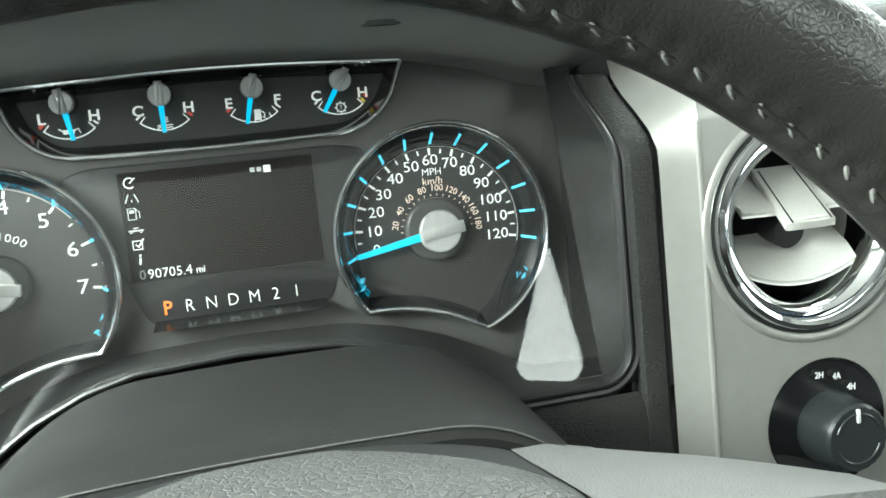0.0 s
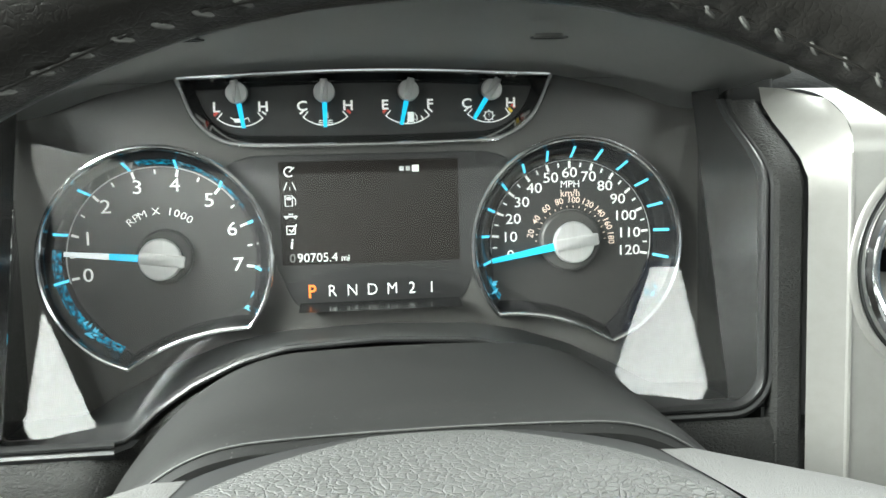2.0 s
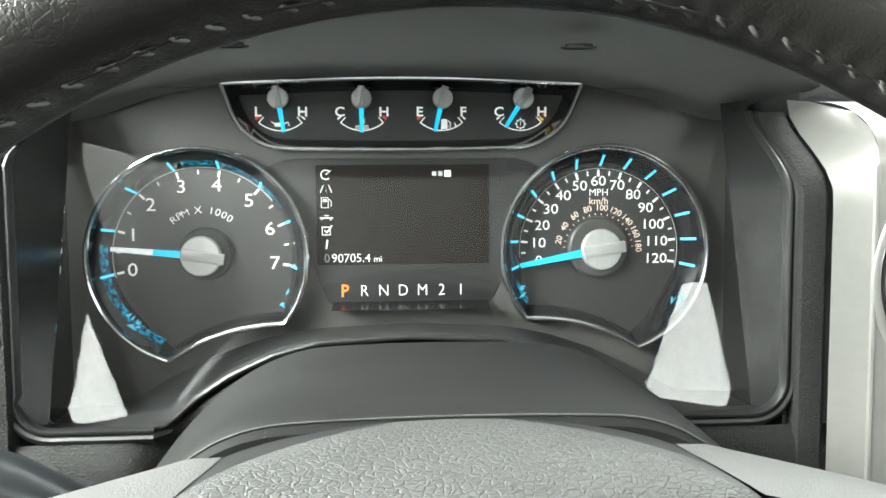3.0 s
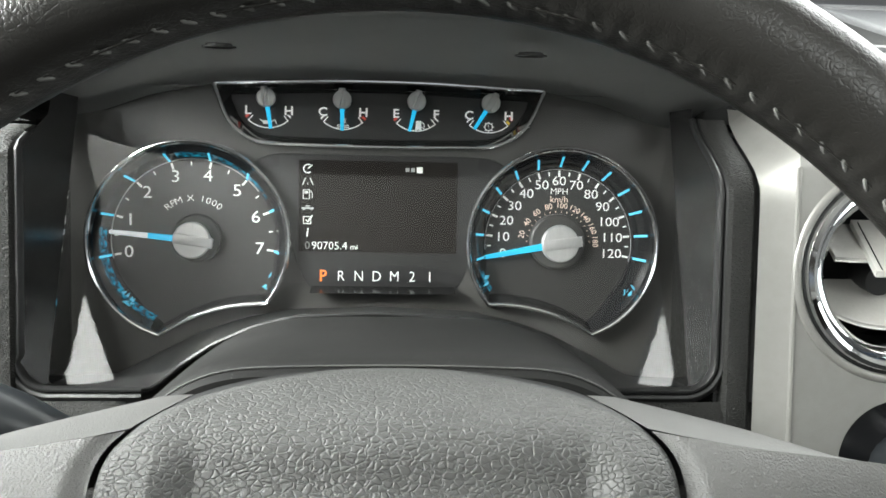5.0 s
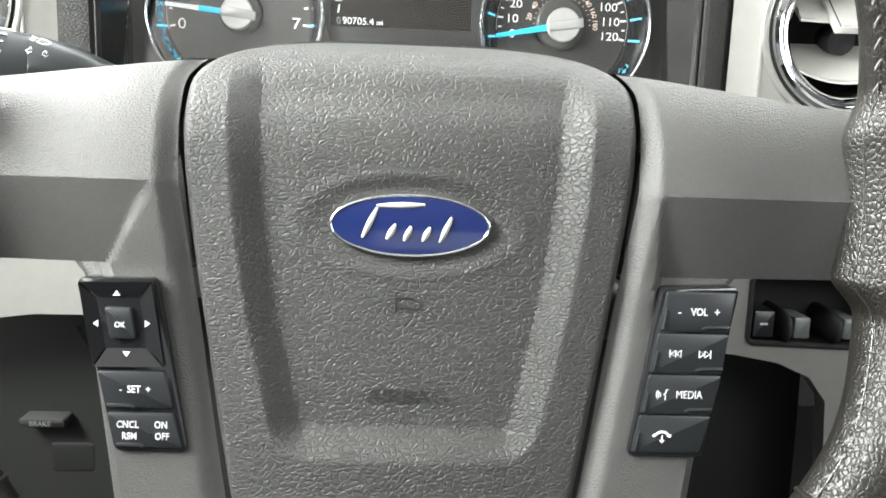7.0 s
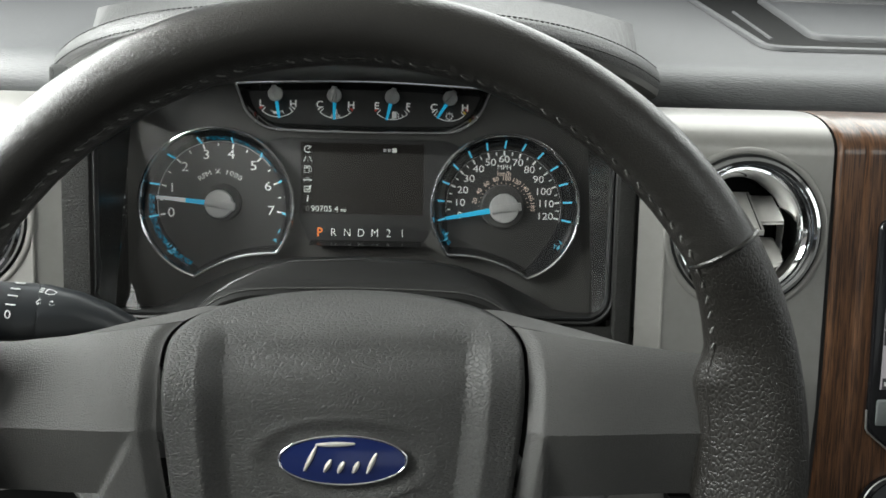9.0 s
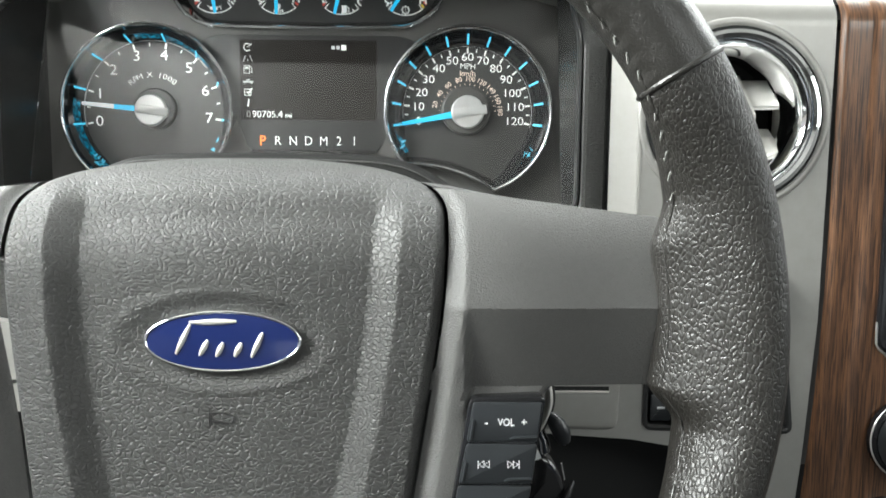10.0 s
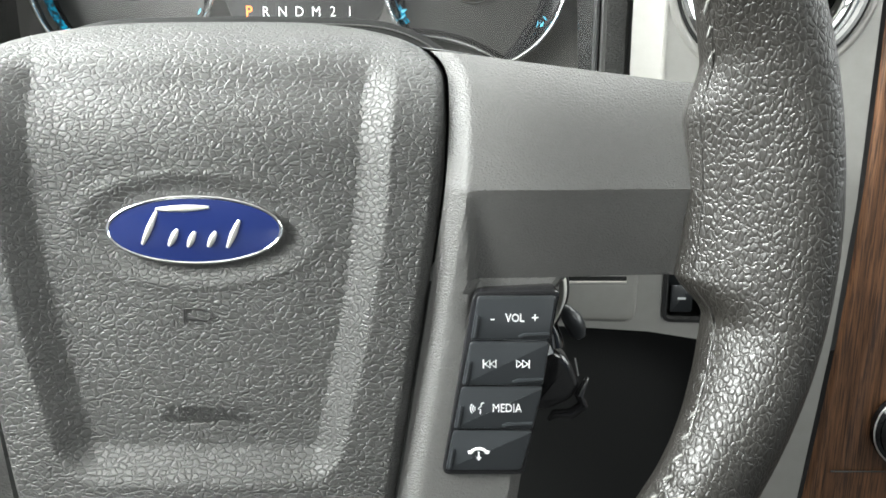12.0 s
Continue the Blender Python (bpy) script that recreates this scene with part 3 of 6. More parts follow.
def big_dial(name, label, centre, line, deg_of, count, step_minor, light_at, face):
    dial = part(name, prism(Geo(), offset(line, -0.001), H_DIAL - 0.003, H_DIAL), "dial", cluster, label)
    ring = sweep(Geo(), line, [(0.0012, -0.002), (0.0012, 0.0096), (0.0009, 0.0107), (0.0003, 0.0114), (-0.0005, 0.0116), (-0.0013, 0.0112), (-0.0018, 0.0103), (-0.0020, 0.0090), (-0.0020, -0.002)])
    part("chrome_ring", ring, "ring", dial, "polished chrome ring")
    edge = offset(line, -0.0021)
    out, count_e = normals(edge), len(edge)
    steps = [(0, 0.0095), (-0.0008, 0.0070), (-0.0042, 0.0048), (face - R_RING + 0.0020, H_DIAL + 0.0004)]

    def wall_at(u, v):
        k = round(u * count_e) % count_e
        o, h = steps[round(v * 3)]
        bite = smooth((k - 64) / 9) * smooth((count_e + 7 - k) / 9) if k > 44 else smooth((8 - k) / 9)
        o *= 1 - 0.68 * bite
        return (edge[k][0] + out[k][0] * o, edge[k][1] + out[k][1] * o, h)
    wall = surf(Geo(), wall_at, count_e, 3)
    part("inner_wall", wall, "gloss_black", dial)
    thin = Geo()
    tube(thin, [(*pol(*centre, face + 0.0005, d), H_DIAL + 0.0010) for d in range(light_at[0], light_at[1], 4)], 0.00032, 6)
    part("fine_line", thin, "cap", dial)
    ticks, minor, blue = Geo(), Geo(), []
    for k in range(count):
        deg = deg_of(k)
        major = k % step_minor == 0
        r0, r1, w = (face - 0.0040, face - 0.0003, 0.00062) if major else (face - 0.0032, face - 0.0009, 0.00042)
        q = rect(r0, -w, r1, w)
        g = ticks if major else minor
        at = len(g.v)
        prism(g, q, 0.0, 0.0003)
        g.moved(Matrix.Translation((*centre, H_DIAL)) @ Matrix.Rotation(radians(deg), 4, "Z"), at)
        if major:
            blue.append(deg)
    part("major_ticks", ticks, "white_print", dial, kind="stuff")
    part("minor_ticks", minor, "white_print", dial, kind="stuff")
    one = None
    for deg in blue:
        m = Matrix.Translation((*centre, 0)) @ Matrix.Rotation(radians(deg), 4, "Z")
        if one is None:
            g = surf(Geo(), lambda u, v: (table([(0, max(face + 0.0003, 0.0448)), (0.8, 0.0496), (1, 0.0503)], u), lerp(-0.0007, 0.0007, v), table([(0, H_DIAL + (0.0024 if face > 0.045 else 0.0034)), (0.8, 0.0061), (1, 0.0068)], u) + 0.0006 * (1 - abs(2 * v - 1))), 5, 2)
            one = part("light_pipe", g, "blue_tick", dial, "glowing cyan light pipe")
            one.matrix_basis = m
        else:
            again(one, dial, m)
    return dial


tach_deg = lambda k: 191.5 - 28.4 * k / 2
tach = big_dial("tachometer", "black tachometer dial with white numerals", TACH, TACH_LINE, tach_deg, 15, 2, (38, 196), 0.0458)
for k in range(8):
    part("numeral", write(Geo(), str(k), 0.0098, *pol(*TACH, 0.0374, tach_deg(2 * k)), H_DIAL + 0.0002, 0, 0.0, 1.15), "white_print", tach)
part("unit_text", write_arc(Geo(), "RPM X 1000", 0.0054, *TACH, 0.0238, 91, 8.3, H_DIAL + 0.0002, -0.00006, 1.15), "white_print", tach)
part("cap_base", lathe(Geo(), [(0.0140, H_DIAL), (0.0138, H_DIAL + 0.004), (0.0128, H_DIAL + 0.0048)], 40, TACH[0] + 0.0018, TACH[1] + 0.001), "matte_black", tach)
needle("needle", TACH, 174.6, 0.0458, 0.0020, 0.0011, H_DIAL + 0.0052, tach, 0.0245)
cap(TACH, 0.0104, H_DIAL + 0.0055, -8, tach, 0.28)

speed_deg = lambda k: 191.0 - 8.39 * k
speed = big_dial("speedometer", "black speedometer dial with white and peach numerals", SPEED, SPEED_LINE, speed_deg, 25, 2, (-14, 190), 0.0432)
for k in range(13):
    r = 0.0366 - (0.0033 if k < 10 else 0.0042) * abs(math.cos(radians(speed_deg(2 * k))))
    part("numeral", write(Geo(), str(10 * k), 0.0076, *pol(*SPEED, r, speed_deg(2 * k)), H_DIAL + 0.0002, 0, 0.0, 1.14), "white_print", speed)
part("unit_text", write(Geo(), "MPH", 0.0054, SPEED[0], SPEED[1] + 0.0305, H_DIAL + 0.0002, 0, -0.00003), "white_print", speed)
part("unit_text", write(Geo(), "km/h", 0.0054, SPEED[0], SPEED[1] + 0.0258, H_DIAL + 0.0002, 0, 0.0), "peach_print", speed)
for k in range(9):
    deg = 167 - 20.4 * k
    part("small_numeral", write(Geo(), str(20 * (k + 1)), 0.0047, *pol(*SPEED, 0.0222, deg), H_DIAL + 0.0002, deg - 90, 0.00001), "peach_print", speed)
fine = Geo()
for k in range(18):
    at = len(fine.v)
    prism(fine, rect(0.0183, -0.0002, 0.0193, 0.0002), 0, 0.0003)
    fine.moved(Matrix.Translation((*SPEED, H_DIAL)) @ Matrix.Rotation(radians(177 - 10.2 * k), 4, "Z"), at)
part("small_ticks", fine, "peach_print", speed, kind="stuff")
# Paler than the tachometer's base: its lit side is put into the colour.
part("cap_base", lathe(Geo(), [(0.0165, H_DIAL), (0.0162, H_DIAL + 0.004), (0.0150, H_DIAL + 0.0048)], 40, SPEED[0] - 0.001, SPEED[1] + 0.001), "face", speed)
needle("needle", SPEED, 190.8, 0.0445, 0.0023, 0.0012, H_DIAL + 0.0052, speed)
cap(SPEED, 0.0109, H_DIAL + 0.0055, 8, speed, 0.28)

# Glowing chips that stand for the blue lamps' caustics low in the dial walls.
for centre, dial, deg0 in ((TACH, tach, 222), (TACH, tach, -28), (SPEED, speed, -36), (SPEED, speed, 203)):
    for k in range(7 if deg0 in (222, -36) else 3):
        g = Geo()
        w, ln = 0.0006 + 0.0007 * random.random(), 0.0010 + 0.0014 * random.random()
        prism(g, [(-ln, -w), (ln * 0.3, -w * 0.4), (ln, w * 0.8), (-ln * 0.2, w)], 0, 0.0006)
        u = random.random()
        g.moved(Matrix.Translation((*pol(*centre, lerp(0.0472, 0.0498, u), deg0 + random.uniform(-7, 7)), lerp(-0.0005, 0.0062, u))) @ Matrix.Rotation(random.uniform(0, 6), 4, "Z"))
        part("blue_caustic", g, "blue_facet", dial)

# Blue lamp light along the dial walls, put in as bands that emit.
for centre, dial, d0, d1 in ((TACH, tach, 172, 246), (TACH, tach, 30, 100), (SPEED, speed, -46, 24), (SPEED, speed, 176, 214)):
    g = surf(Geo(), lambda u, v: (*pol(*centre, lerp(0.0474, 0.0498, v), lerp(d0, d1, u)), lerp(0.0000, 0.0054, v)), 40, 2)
    part("glow_band", g, "wall_glow", dial, "emitting band for the faint blue light on the dial wall")

# The row of four small gauges.
gauges = part("gauge_panel", prism(Geo(), offset(GAUGE_LINE, -0.0005), H_GAUGE - 0.003, H_GAUGE), "dial", cluster, "black panel of four small gauges")
part("chrome_trim", sweep(Geo(), GAUGE_LINE, [(0.0011, -0.002), (0.0011, 0.0030), (0.0008, 0.0039), (0.0001, 0.0044), (-0.0007, 0.0043), (-0.0013, 0.0037), (-0.0015, 0.0028), (-0.0015, -0.002)]), "ring", gauges)
part("inner_wall", sweep(Geo(), offset(GAUGE_LINE, -0.0014), [(0, 0.0030), (-0.0040, H_GAUGE + 0.0004)], loop=False), "dark_mirror", gauges)
for ga, deg, left, right, marks in ((-0.0732, -81, "L", "H", "rw"), (-0.0302, -90, "C", "H", "wr"), (0.0122, -103, "E", "F", "rw"), (0.0550, -122, "C", "H", ("w", "yr"))):
    gb, Z = 0.0822, H_GAUGE
    g = part("gauge_print", sweep(Geo(), arc(ga, gb, 0.0172, -132, -48, 18), [(-0.0003, Z), (-0.0003, Z + 0.0003), (0.0003, Z + 0.0003), (0.0003, Z)], closed=False), "white_print", gauges)
    for k, (d, side) in enumerate(((-131, -1), (-49, 1))):
        q = Geo()
        prism(q, rect(0.0134, -0.00028, 0.0173, 0.00028), 0, 0.0004)
        q.moved(Matrix.Translation((ga, gb, Z)) @ Matrix.Rotation(radians(d), 4, "Z"))
        part("end_tick", q, "white_print", g)
        for j, ch in enumerate(marks[k]):
            q = Geo()
            prism(q, rect(0.0147, -0.00065, 0.0172, 0.00065) if ch != "w" else rect(0.0147, -0.00045, 0.0172, 0.00045), 0, 0.0004)
            q.moved(Matrix.Translation((ga, gb, Z)) @ Matrix.Rotation(radians(d + side * (8.0 + 6.5 * j - 3.0 * (ch == "y"))), 4, "Z"))
            part("warning_mark", q, {"r": "red_print", "y": "yellow_print", "w": "white_print"}[ch], g)
    if right == "F":
        for d in (-90, -62):
            q = Geo()
            prism(q, rect(0.0150, -0.0003, 0.0173, 0.0003), 0, 0.0004)
            q.moved(Matrix.Translation((ga, gb, Z)) @ Matrix.Rotation(radians(d), 4, "Z"))
            part("quarter_tick", q, "white_print", g)
    part("letter", write(Geo(), left, 0.0070, ga - 0.0117, gb - 0.0075, Z + 0.0003, 0, 0.00016, 1.1), "white_print", g)
    part("letter", write(Geo(), right, 0.0070, ga + 0.0117, gb - 0.0075, Z + 0.0003, 0, 0.00016, 1.1), "white_print", g)
    ic, ia, ib = Geo(), ga, gb - 0.0138
    if left == "L":
        prism(ic, rounded([(ia - 0.003, ib - 0.0012), (ia + 0.002, ib - 0.0012), (ia + 0.002, ib + 0.0008), (ia - 0.003, ib + 0.0008)], 0.0003, 2), Z, Z + 0.0003)
        tube(ic, [(ia + 0.0015, ib, Z + 0.0003), (ia + 0.004, ib + 0.0012, Z + 0.0003), (ia + 0.0046, ib - 0.001, Z + 0.0003)], 0.0003, 5)
        tube(ic, [(ia - 0.0028, ib, Z + 0.0003), (ia - 0.0048, ib + 0.0014, Z + 0.0003)], 0.0003, 5)
    elif right == "F":
        prism(ic, rect(ia - 0.0001, ib - 0.0026, ia + 0.0032, ib + 0.0026, 0.0004, 2), Z, Z + 0.0003)
        tube(ic, [(ia + 0.0035, ib + 0.0018, Z + 0.0003), (ia + 0.0048, ib + 0.0006, Z + 0.0003), (ia + 0.0048, ib - 0.002, Z + 0.0003), (ia + 0.0034, ib - 0.001, Z + 0.0003)], 0.0003, 5)
    elif ga > 0.05:
        tube(ic, [(*p, Z + 0.0003) for p in circle(ia, ib, 0.0022, 20)], 0.0003, 5, True)
        for k in range(8):
            tube(ic, [(*pol(ia, ib, 0.0023, 45 * k), Z + 0.0003), (*pol(ia, ib, 0.0031, 45 * k), Z + 0.0003)], 0.0003, 5)
        write(ic, "!", 0.0034, ia, ib, Z + 0.0003)
    else:
        tube(ic, [(ia, ib - 0.0006, Z + 0.0003), (ia, ib + 0.003, Z + 0.0003)], 0.0004, 5)
        for k in range(3):
            tube(ic, [(ia + 0.0004, ib + 0.0026 - 0.001 * k, Z + 0.0003), (ia + 0.0016, ib + 0.0026 - 0.001 * k, Z + 0.0003)], 0.00025, 5)
        for k in range(2):
            tube(ic, [(ia - 0.0036 + 0.0012 * j, ib - 0.0012 - 0.0011 * k + 0.0003 * (j % 2), Z + 0.0003) for j in range(7)], 0.00025, 5)
    part("symbol", ic, "white_print", g)
    needle("needle", (ga, gb - 0.0012), deg, 0.0175, 0.0014, 0.0009, Z + 0.0085, gauges)
    part("cap_base", lathe(Geo(), [(0.0056, Z), (0.0054, Z + 0.008)], 28, ga, gb - 0.0006), "matte_black", gauges)
    cap((ga, gb - 0.0012), 0.0053, Z + 0.0088, deg + 180, gauges, 0.34)

# The display in the middle, with the gear letters below it.
POD_LINE = rounded([(-0.084, 0.0435), (-0.062, 0.010), (-0.0555, -0.012), (-0.0475, -0.0300), (0.0365, -0.0300), (0.0445, -0.012), (0.050, 0.010), (0.068, 0.0435), (0.054, 0.0500), (-0.070, 0.0500)],
                   [0.006, 0.02, 0.012, 0.011, 0.011, 0.012, 0.02, 0.006, 0.016, 0.016], 6)
pod = part("display_pod", prism(Geo(), POD_LINE, -0.002, 0.0008, 0.0007, 3), "black", cluster, "satin black display pod between the dials")
part("screen", prism(Geo(), rect(-0.0545, -0.0060, 0.0365, 0.0465), -0.002, 0.0012), "screen", pod, "dark display screen with small white icons")
H_SCR = 0.0014
part("odometer_digit", write(Geo(), "0", 0.0064, -0.0492, -0.0025, H_SCR, 0, 0.0, 0.98), "dim_print", pod)
part("odometer_text", write(Geo(), "90705.4", 0.0064, -0.0366, -0.0025, H_SCR, 0, -0.00007, 1.0), "white_print", pod)
part("unit_text", write(Geo(), "mi", 0.0045, -0.0226, -0.0030, H_SCR), "white_print", pod)
for k, (w, m) in enumerate(((0.0011, "label"), (0.0011, "label"), (0.0017, "white_print"))):
    part("page_mark", prism(Geo(), rect(0.0075 + 0.0032 * k + (0.0006 if k == 2 else 0) - w, 0.0418 - w, 0.0075 + 0.0032 * k + (0.0006 if k == 2 else 0) + w, 0.0418 + w), H_SCR, H_SCR + 0.0002), m, pod)
for k in range(6):
    ic, ia, ib, hh = Geo(), -0.0492, 0.0415 - 0.0073 * k, H_SCR + 0.0001
    if k == 0:
        tube(ic, [(*p, hh) for p in arc(ia, ib, 0.0024, 50, 310, 14)], 0.00032, 5)
        tube(ic, [(ia, ib, hh), (ia + 0.0026, ib + 0.0022, hh)], 0.0003, 5)
    elif k == 1:
        for s in (-1, 1):
            tube(ic, [(ia + s * 0.0030, ib - 0.002, hh), (ia + s * 0.0013, ib + 0.002, hh)], 0.0003, 5)
        tube(ic, [(ia, ib - 0.0018, hh), (ia, ib - 0.0004, hh)], 0.0002, 5)
    elif k == 2:
        tube(ic, [(*p, hh) for p in rect(ia - 0.0025, ib - 0.0026, ia + 0.0010, ib + 0.0026)], 0.0003, 5, True)
        prism(ic, rect(ia - 0.0018, ib + 0.0004, ia + 0.0004, ib + 0.0019), hh, hh + 0.0002)
        tube(ic, [(ia + 0.0014, ib + 0.002, hh), (ia + 0.0026, ib + 0.0008, hh), (ia + 0.0026, ib - 0.0022, hh)], 0.00025, 5)
    elif k == 3:
        tube(ic, [(ia - 0.0034, ib - 0.0006, hh), (ia + 0.0034, ib - 0.0006, hh)], 0.0004, 5)
        tube(ic, [(ia - 0.0012, ib + 0.0006, hh), (ia + 0.0012, ib + 0.0006, hh)], 0.0003, 5)
        for s in (-1, 1):
            tube(ic, [(*p, hh) for p in circle(ia + s * 0.0022, ib - 0.0012, 0.0005, 8)], 0.0002, 4, True)
    elif k == 4:
        tube(ic, [(*p, hh) for p in rect(ia - 0.0023, ib - 0.0022, ia + 0.0018, ib + 0.0018)], 0.0003, 5, True)
        tube(ic, [(ia - 0.0010, ib + 0.0002, hh), (ia, ib - 0.0012, hh), (ia + 0.0027, ib + 0.0026, hh)], 0.0004, 5)
    else:
        write(ic, "i", 0.0072, ia, ib, hh, -8, 0.0001)
    part("menu_icon", ic, "label" if k in (1, 2, 3) else "white_print", pod)
for k, ch in enumerate("PRNDM21"):
    a = -0.0402 + 0.01025 * k
    part("gear_letter", write(Geo(), ch, 0.0086 if k else 0.0094, a, -0.0200, 0.0010, 0, -0.0001 if k else 0.0001, 0.9), "orange_glow" if k == 0 else "white_print", pod,
         "orange lit letter" if k == 0 else "")
# A glossy sill below the letters.
part("sill", surf(Geo(), lambda u, v: (lerp(-0.0465, 0.0355, u), lerp(-0.0256, -0.0282, v), lerp(0.0009, 0.0150, v)), 8, 3), "shelf", pod)

# The clear lens over it all: its lower edge stands nearer to the driver.
lens_line = rounded([(-0.1684, -0.0690), (0.1538, -0.0690), (0.1524, 0.084), (-0.1684, 0.084)], [0.003] * 4, 4)
g = Geo()
prism(g, lens_line, 0.0, 0.0012)
g.v = [(a, b, h + lerp(0.067, 0.0195, (b + 0.08) / 0.164)) for a, b, h in g.v]
lens = part("clear_lens", g, "lens", cluster, "clear slanted plastic lens")
lens.visible_shadow = False

# ---- the housing round the cluster, its brow and the column ----
def lip_h(b):
    return 0.089 - 0.047 * smooth((b - 0.030) / 0.046)


def curl(b):
    return 0.002 * max(0.0, (b - 0.034) / 0.042) ** 2


housing = thing("cluster_housing", "black plastic cluster housing with a grained leather-look surround", "dashboard trim")


def side_strip(cols, b0, b1, flip, n=26):
    """A strip up the side of the housing; cols: functions of b that give (a, h)."""
    def at(u, v):
        b = lerp(b0, b1, v)
        a, h = cols[round(u * (len(cols) - 1))](b)
        return (2 * MID - a if flip else a, b, h)
    return surf(Geo(), at, len(cols) - 1, n)


lens_h = lambda b: lerp(0.0670, 0.0195, (b + 0.08) / 0.164)
rear_a = lambda b: 0.1632
right_lip, right_curl = lip_h, curl
for flip in (False, True):
    # The driver's side stands a little further in, upright to its rounded top.
    lip_h = (lambda b: 0.089 - 0.036 * smooth((b - 0.044) / 0.024)) if flip else right_lip
    curl = (lambda b: 0.25 * right_curl(b) - 0.0015) if flip else right_curl
    wide, near, top, lip_top = (0.0060, -0.0020, 0.0570, 0.0530) if flip else (0.0, 0.0, 0.0695, 0.0705)
    part("rear_wall", side_strip([lambda b: (rear_a(b), 0.006), lambda b: (0.1526, lens_h(b))], -0.080, 0.080, flip), "wall", housing)
    part("side_wall", side_strip([lambda b: (0.1522, lens_h(b) + 0.0014), lambda b: (lerp(0.1522, 0.1565 + curl(b), 0.5), lerp(lens_h(b), lip_h(b) - 0.002, 0.5)),
                                  lambda b: (0.1565 + curl(b), lip_h(b) - 0.002)], -0.080, 0.076, flip), "wall", housing)
    line = [(0.1557 + curl(b), b) for b in [lerp(lip_top, -0.050, k / 24) for k in range(25)]] + arc(0.1417, -0.0510, 0.0140, 0, -90, 10)[1:] + [(lerp(0.1415, 0.100, k / 8), -0.0650) for k in range(1, 9)]
    nn = normals(line, False)
    prof = [(-0.0002, -0.004), (-0.0002, 0.0004), (0.0004, 0.0014), (0.0015, 0.0012), (0.0022, -0.0004), (0.0028, 0.0010), (0.0040, 0.0016), (0.0052, 0.0010), (0.0075, -0.0025)]
    g = Geo()
    at = lambda u, v: (lambda p, q, o: (p[0] - q[0] * o[0], p[1] - q[1] * o[0], lip_h(p[1]) + o[1]))(line[round(v * (len(line) - 1))], nn[round(v * (len(line) - 1))], prof[round(u * (len(prof) - 1))])
    surf(g, at, len(prof) - 1, len(line) - 1)
    if flip:
        g.v = mirrored(g.v)
    part("lip", g, "black", housing)
    hide = side_strip([lambda b: (0.1592 + near + curl(b), lip_h(b) - 0.004), lambda b: (0.1594 + near + curl(b), lip_h(b) + 0.0015), lambda b: (0.1608 + near + curl(b), lip_h(b) + 0.0036),
                       lambda b: (0.1648 + near + curl(b), lip_h(b) + 0.0046), lambda b: (0.1703 + wide + curl(b), lip_h(b) + 0.0042), lambda b: (0.1726 + wide + curl(b), lip_h(b) + 0.0022),
                       lambda b: (0.1732 + wide + curl(b), lip_h(b) - 0.004)], -0.130, top, flip)
    part("grained_side", hide, "trim_hide", housing, "black grained leather-look side trim")
lip_h, curl = right_lip, right_curl

# The floor of the housing and its lower lip run into the arch over the column.
arch_rear = lambda a: table([(0.0, -0.0365), (0.05, -0.0385), (0.075, -0.0435), (0.100, -0.052), (0.125, -0.0645), (0.145, -0.076), (0.2, -0.078)], abs(a - MID))
arch_front = lambda a: table([(0.0, -0.0315), (0.04, -0.0335), (0.06, -0.0385), (0.08, -0.0475), (0.095, -0.0575), (0.105, -0.0665), (0.2, -0.0665)], abs(a - MID))


def floor_at(u, v):
    a = lerp(-0.178, 0.162, u)
    low = smooth((abs(a - MID) - 0.09) / 0.03)
    h = lerp(0.006, lerp(0.070, lip_h(-0.07), low), v)
    return (a, lerp(arch_rear(a), arch_front(a), v) , h)


part("floor", surf(Geo(), floor_at, 64, 8), "black", housing)
g = Geo()
pts = [(lerp(-0.118, 0.102, k / 60)) for k in range(61)]
tube(g, [(a, arch_front(a) - 0.0005, lerp(0.070, lip_h(-0.07), smooth((abs(a - MID) - 0.09) / 0.03)) + 0.0005) for a in pts], 0.0013, 8)
part("lower_lip", g, "black", housing)


def band_at(u, v):
    a = lerp(-0.192, 0.176, u)
    top = arch_front(a) - 0.0045
    b = lerp(top, -0.150, v)
    low = smooth((abs(a - MID) - 0.09) / 0.03)
    return (a, b, lerp(0.070, lip_h(-0.07), low) + 0.003 * math.sin(min(1, v * 8) * math.pi / 2))


part("grained_apron", surf(Geo(), band_at, 60, 14), "trim_hide", housing, "black grained apron below the cluster")

# The brow: an arched shade over the cluster, stitched along its edge.
brow = thing("dash_brow", "black stitched vinyl brow over the cluster", "dashboard brow")
under_b = lambda a: table([(0, 0.0925), (0.060, 0.0912), (0.094, 0.0882), (0.13, 0.0805), (0.155, 0.0715), (0.168, 0.0690), (0.185, 0.0710), (0.207, 0.0820)], abs(a - MID))


def brow_edge(u):
    """Plan and height of the brow's front edge."""
    a = MID + lerp(-0.207, 0.207, u)
    x = abs(a - MID) / 0.207
    return a, 0.135 - 0.095 * x ** 3.2, 0.118 - 0.018 * x ** 3


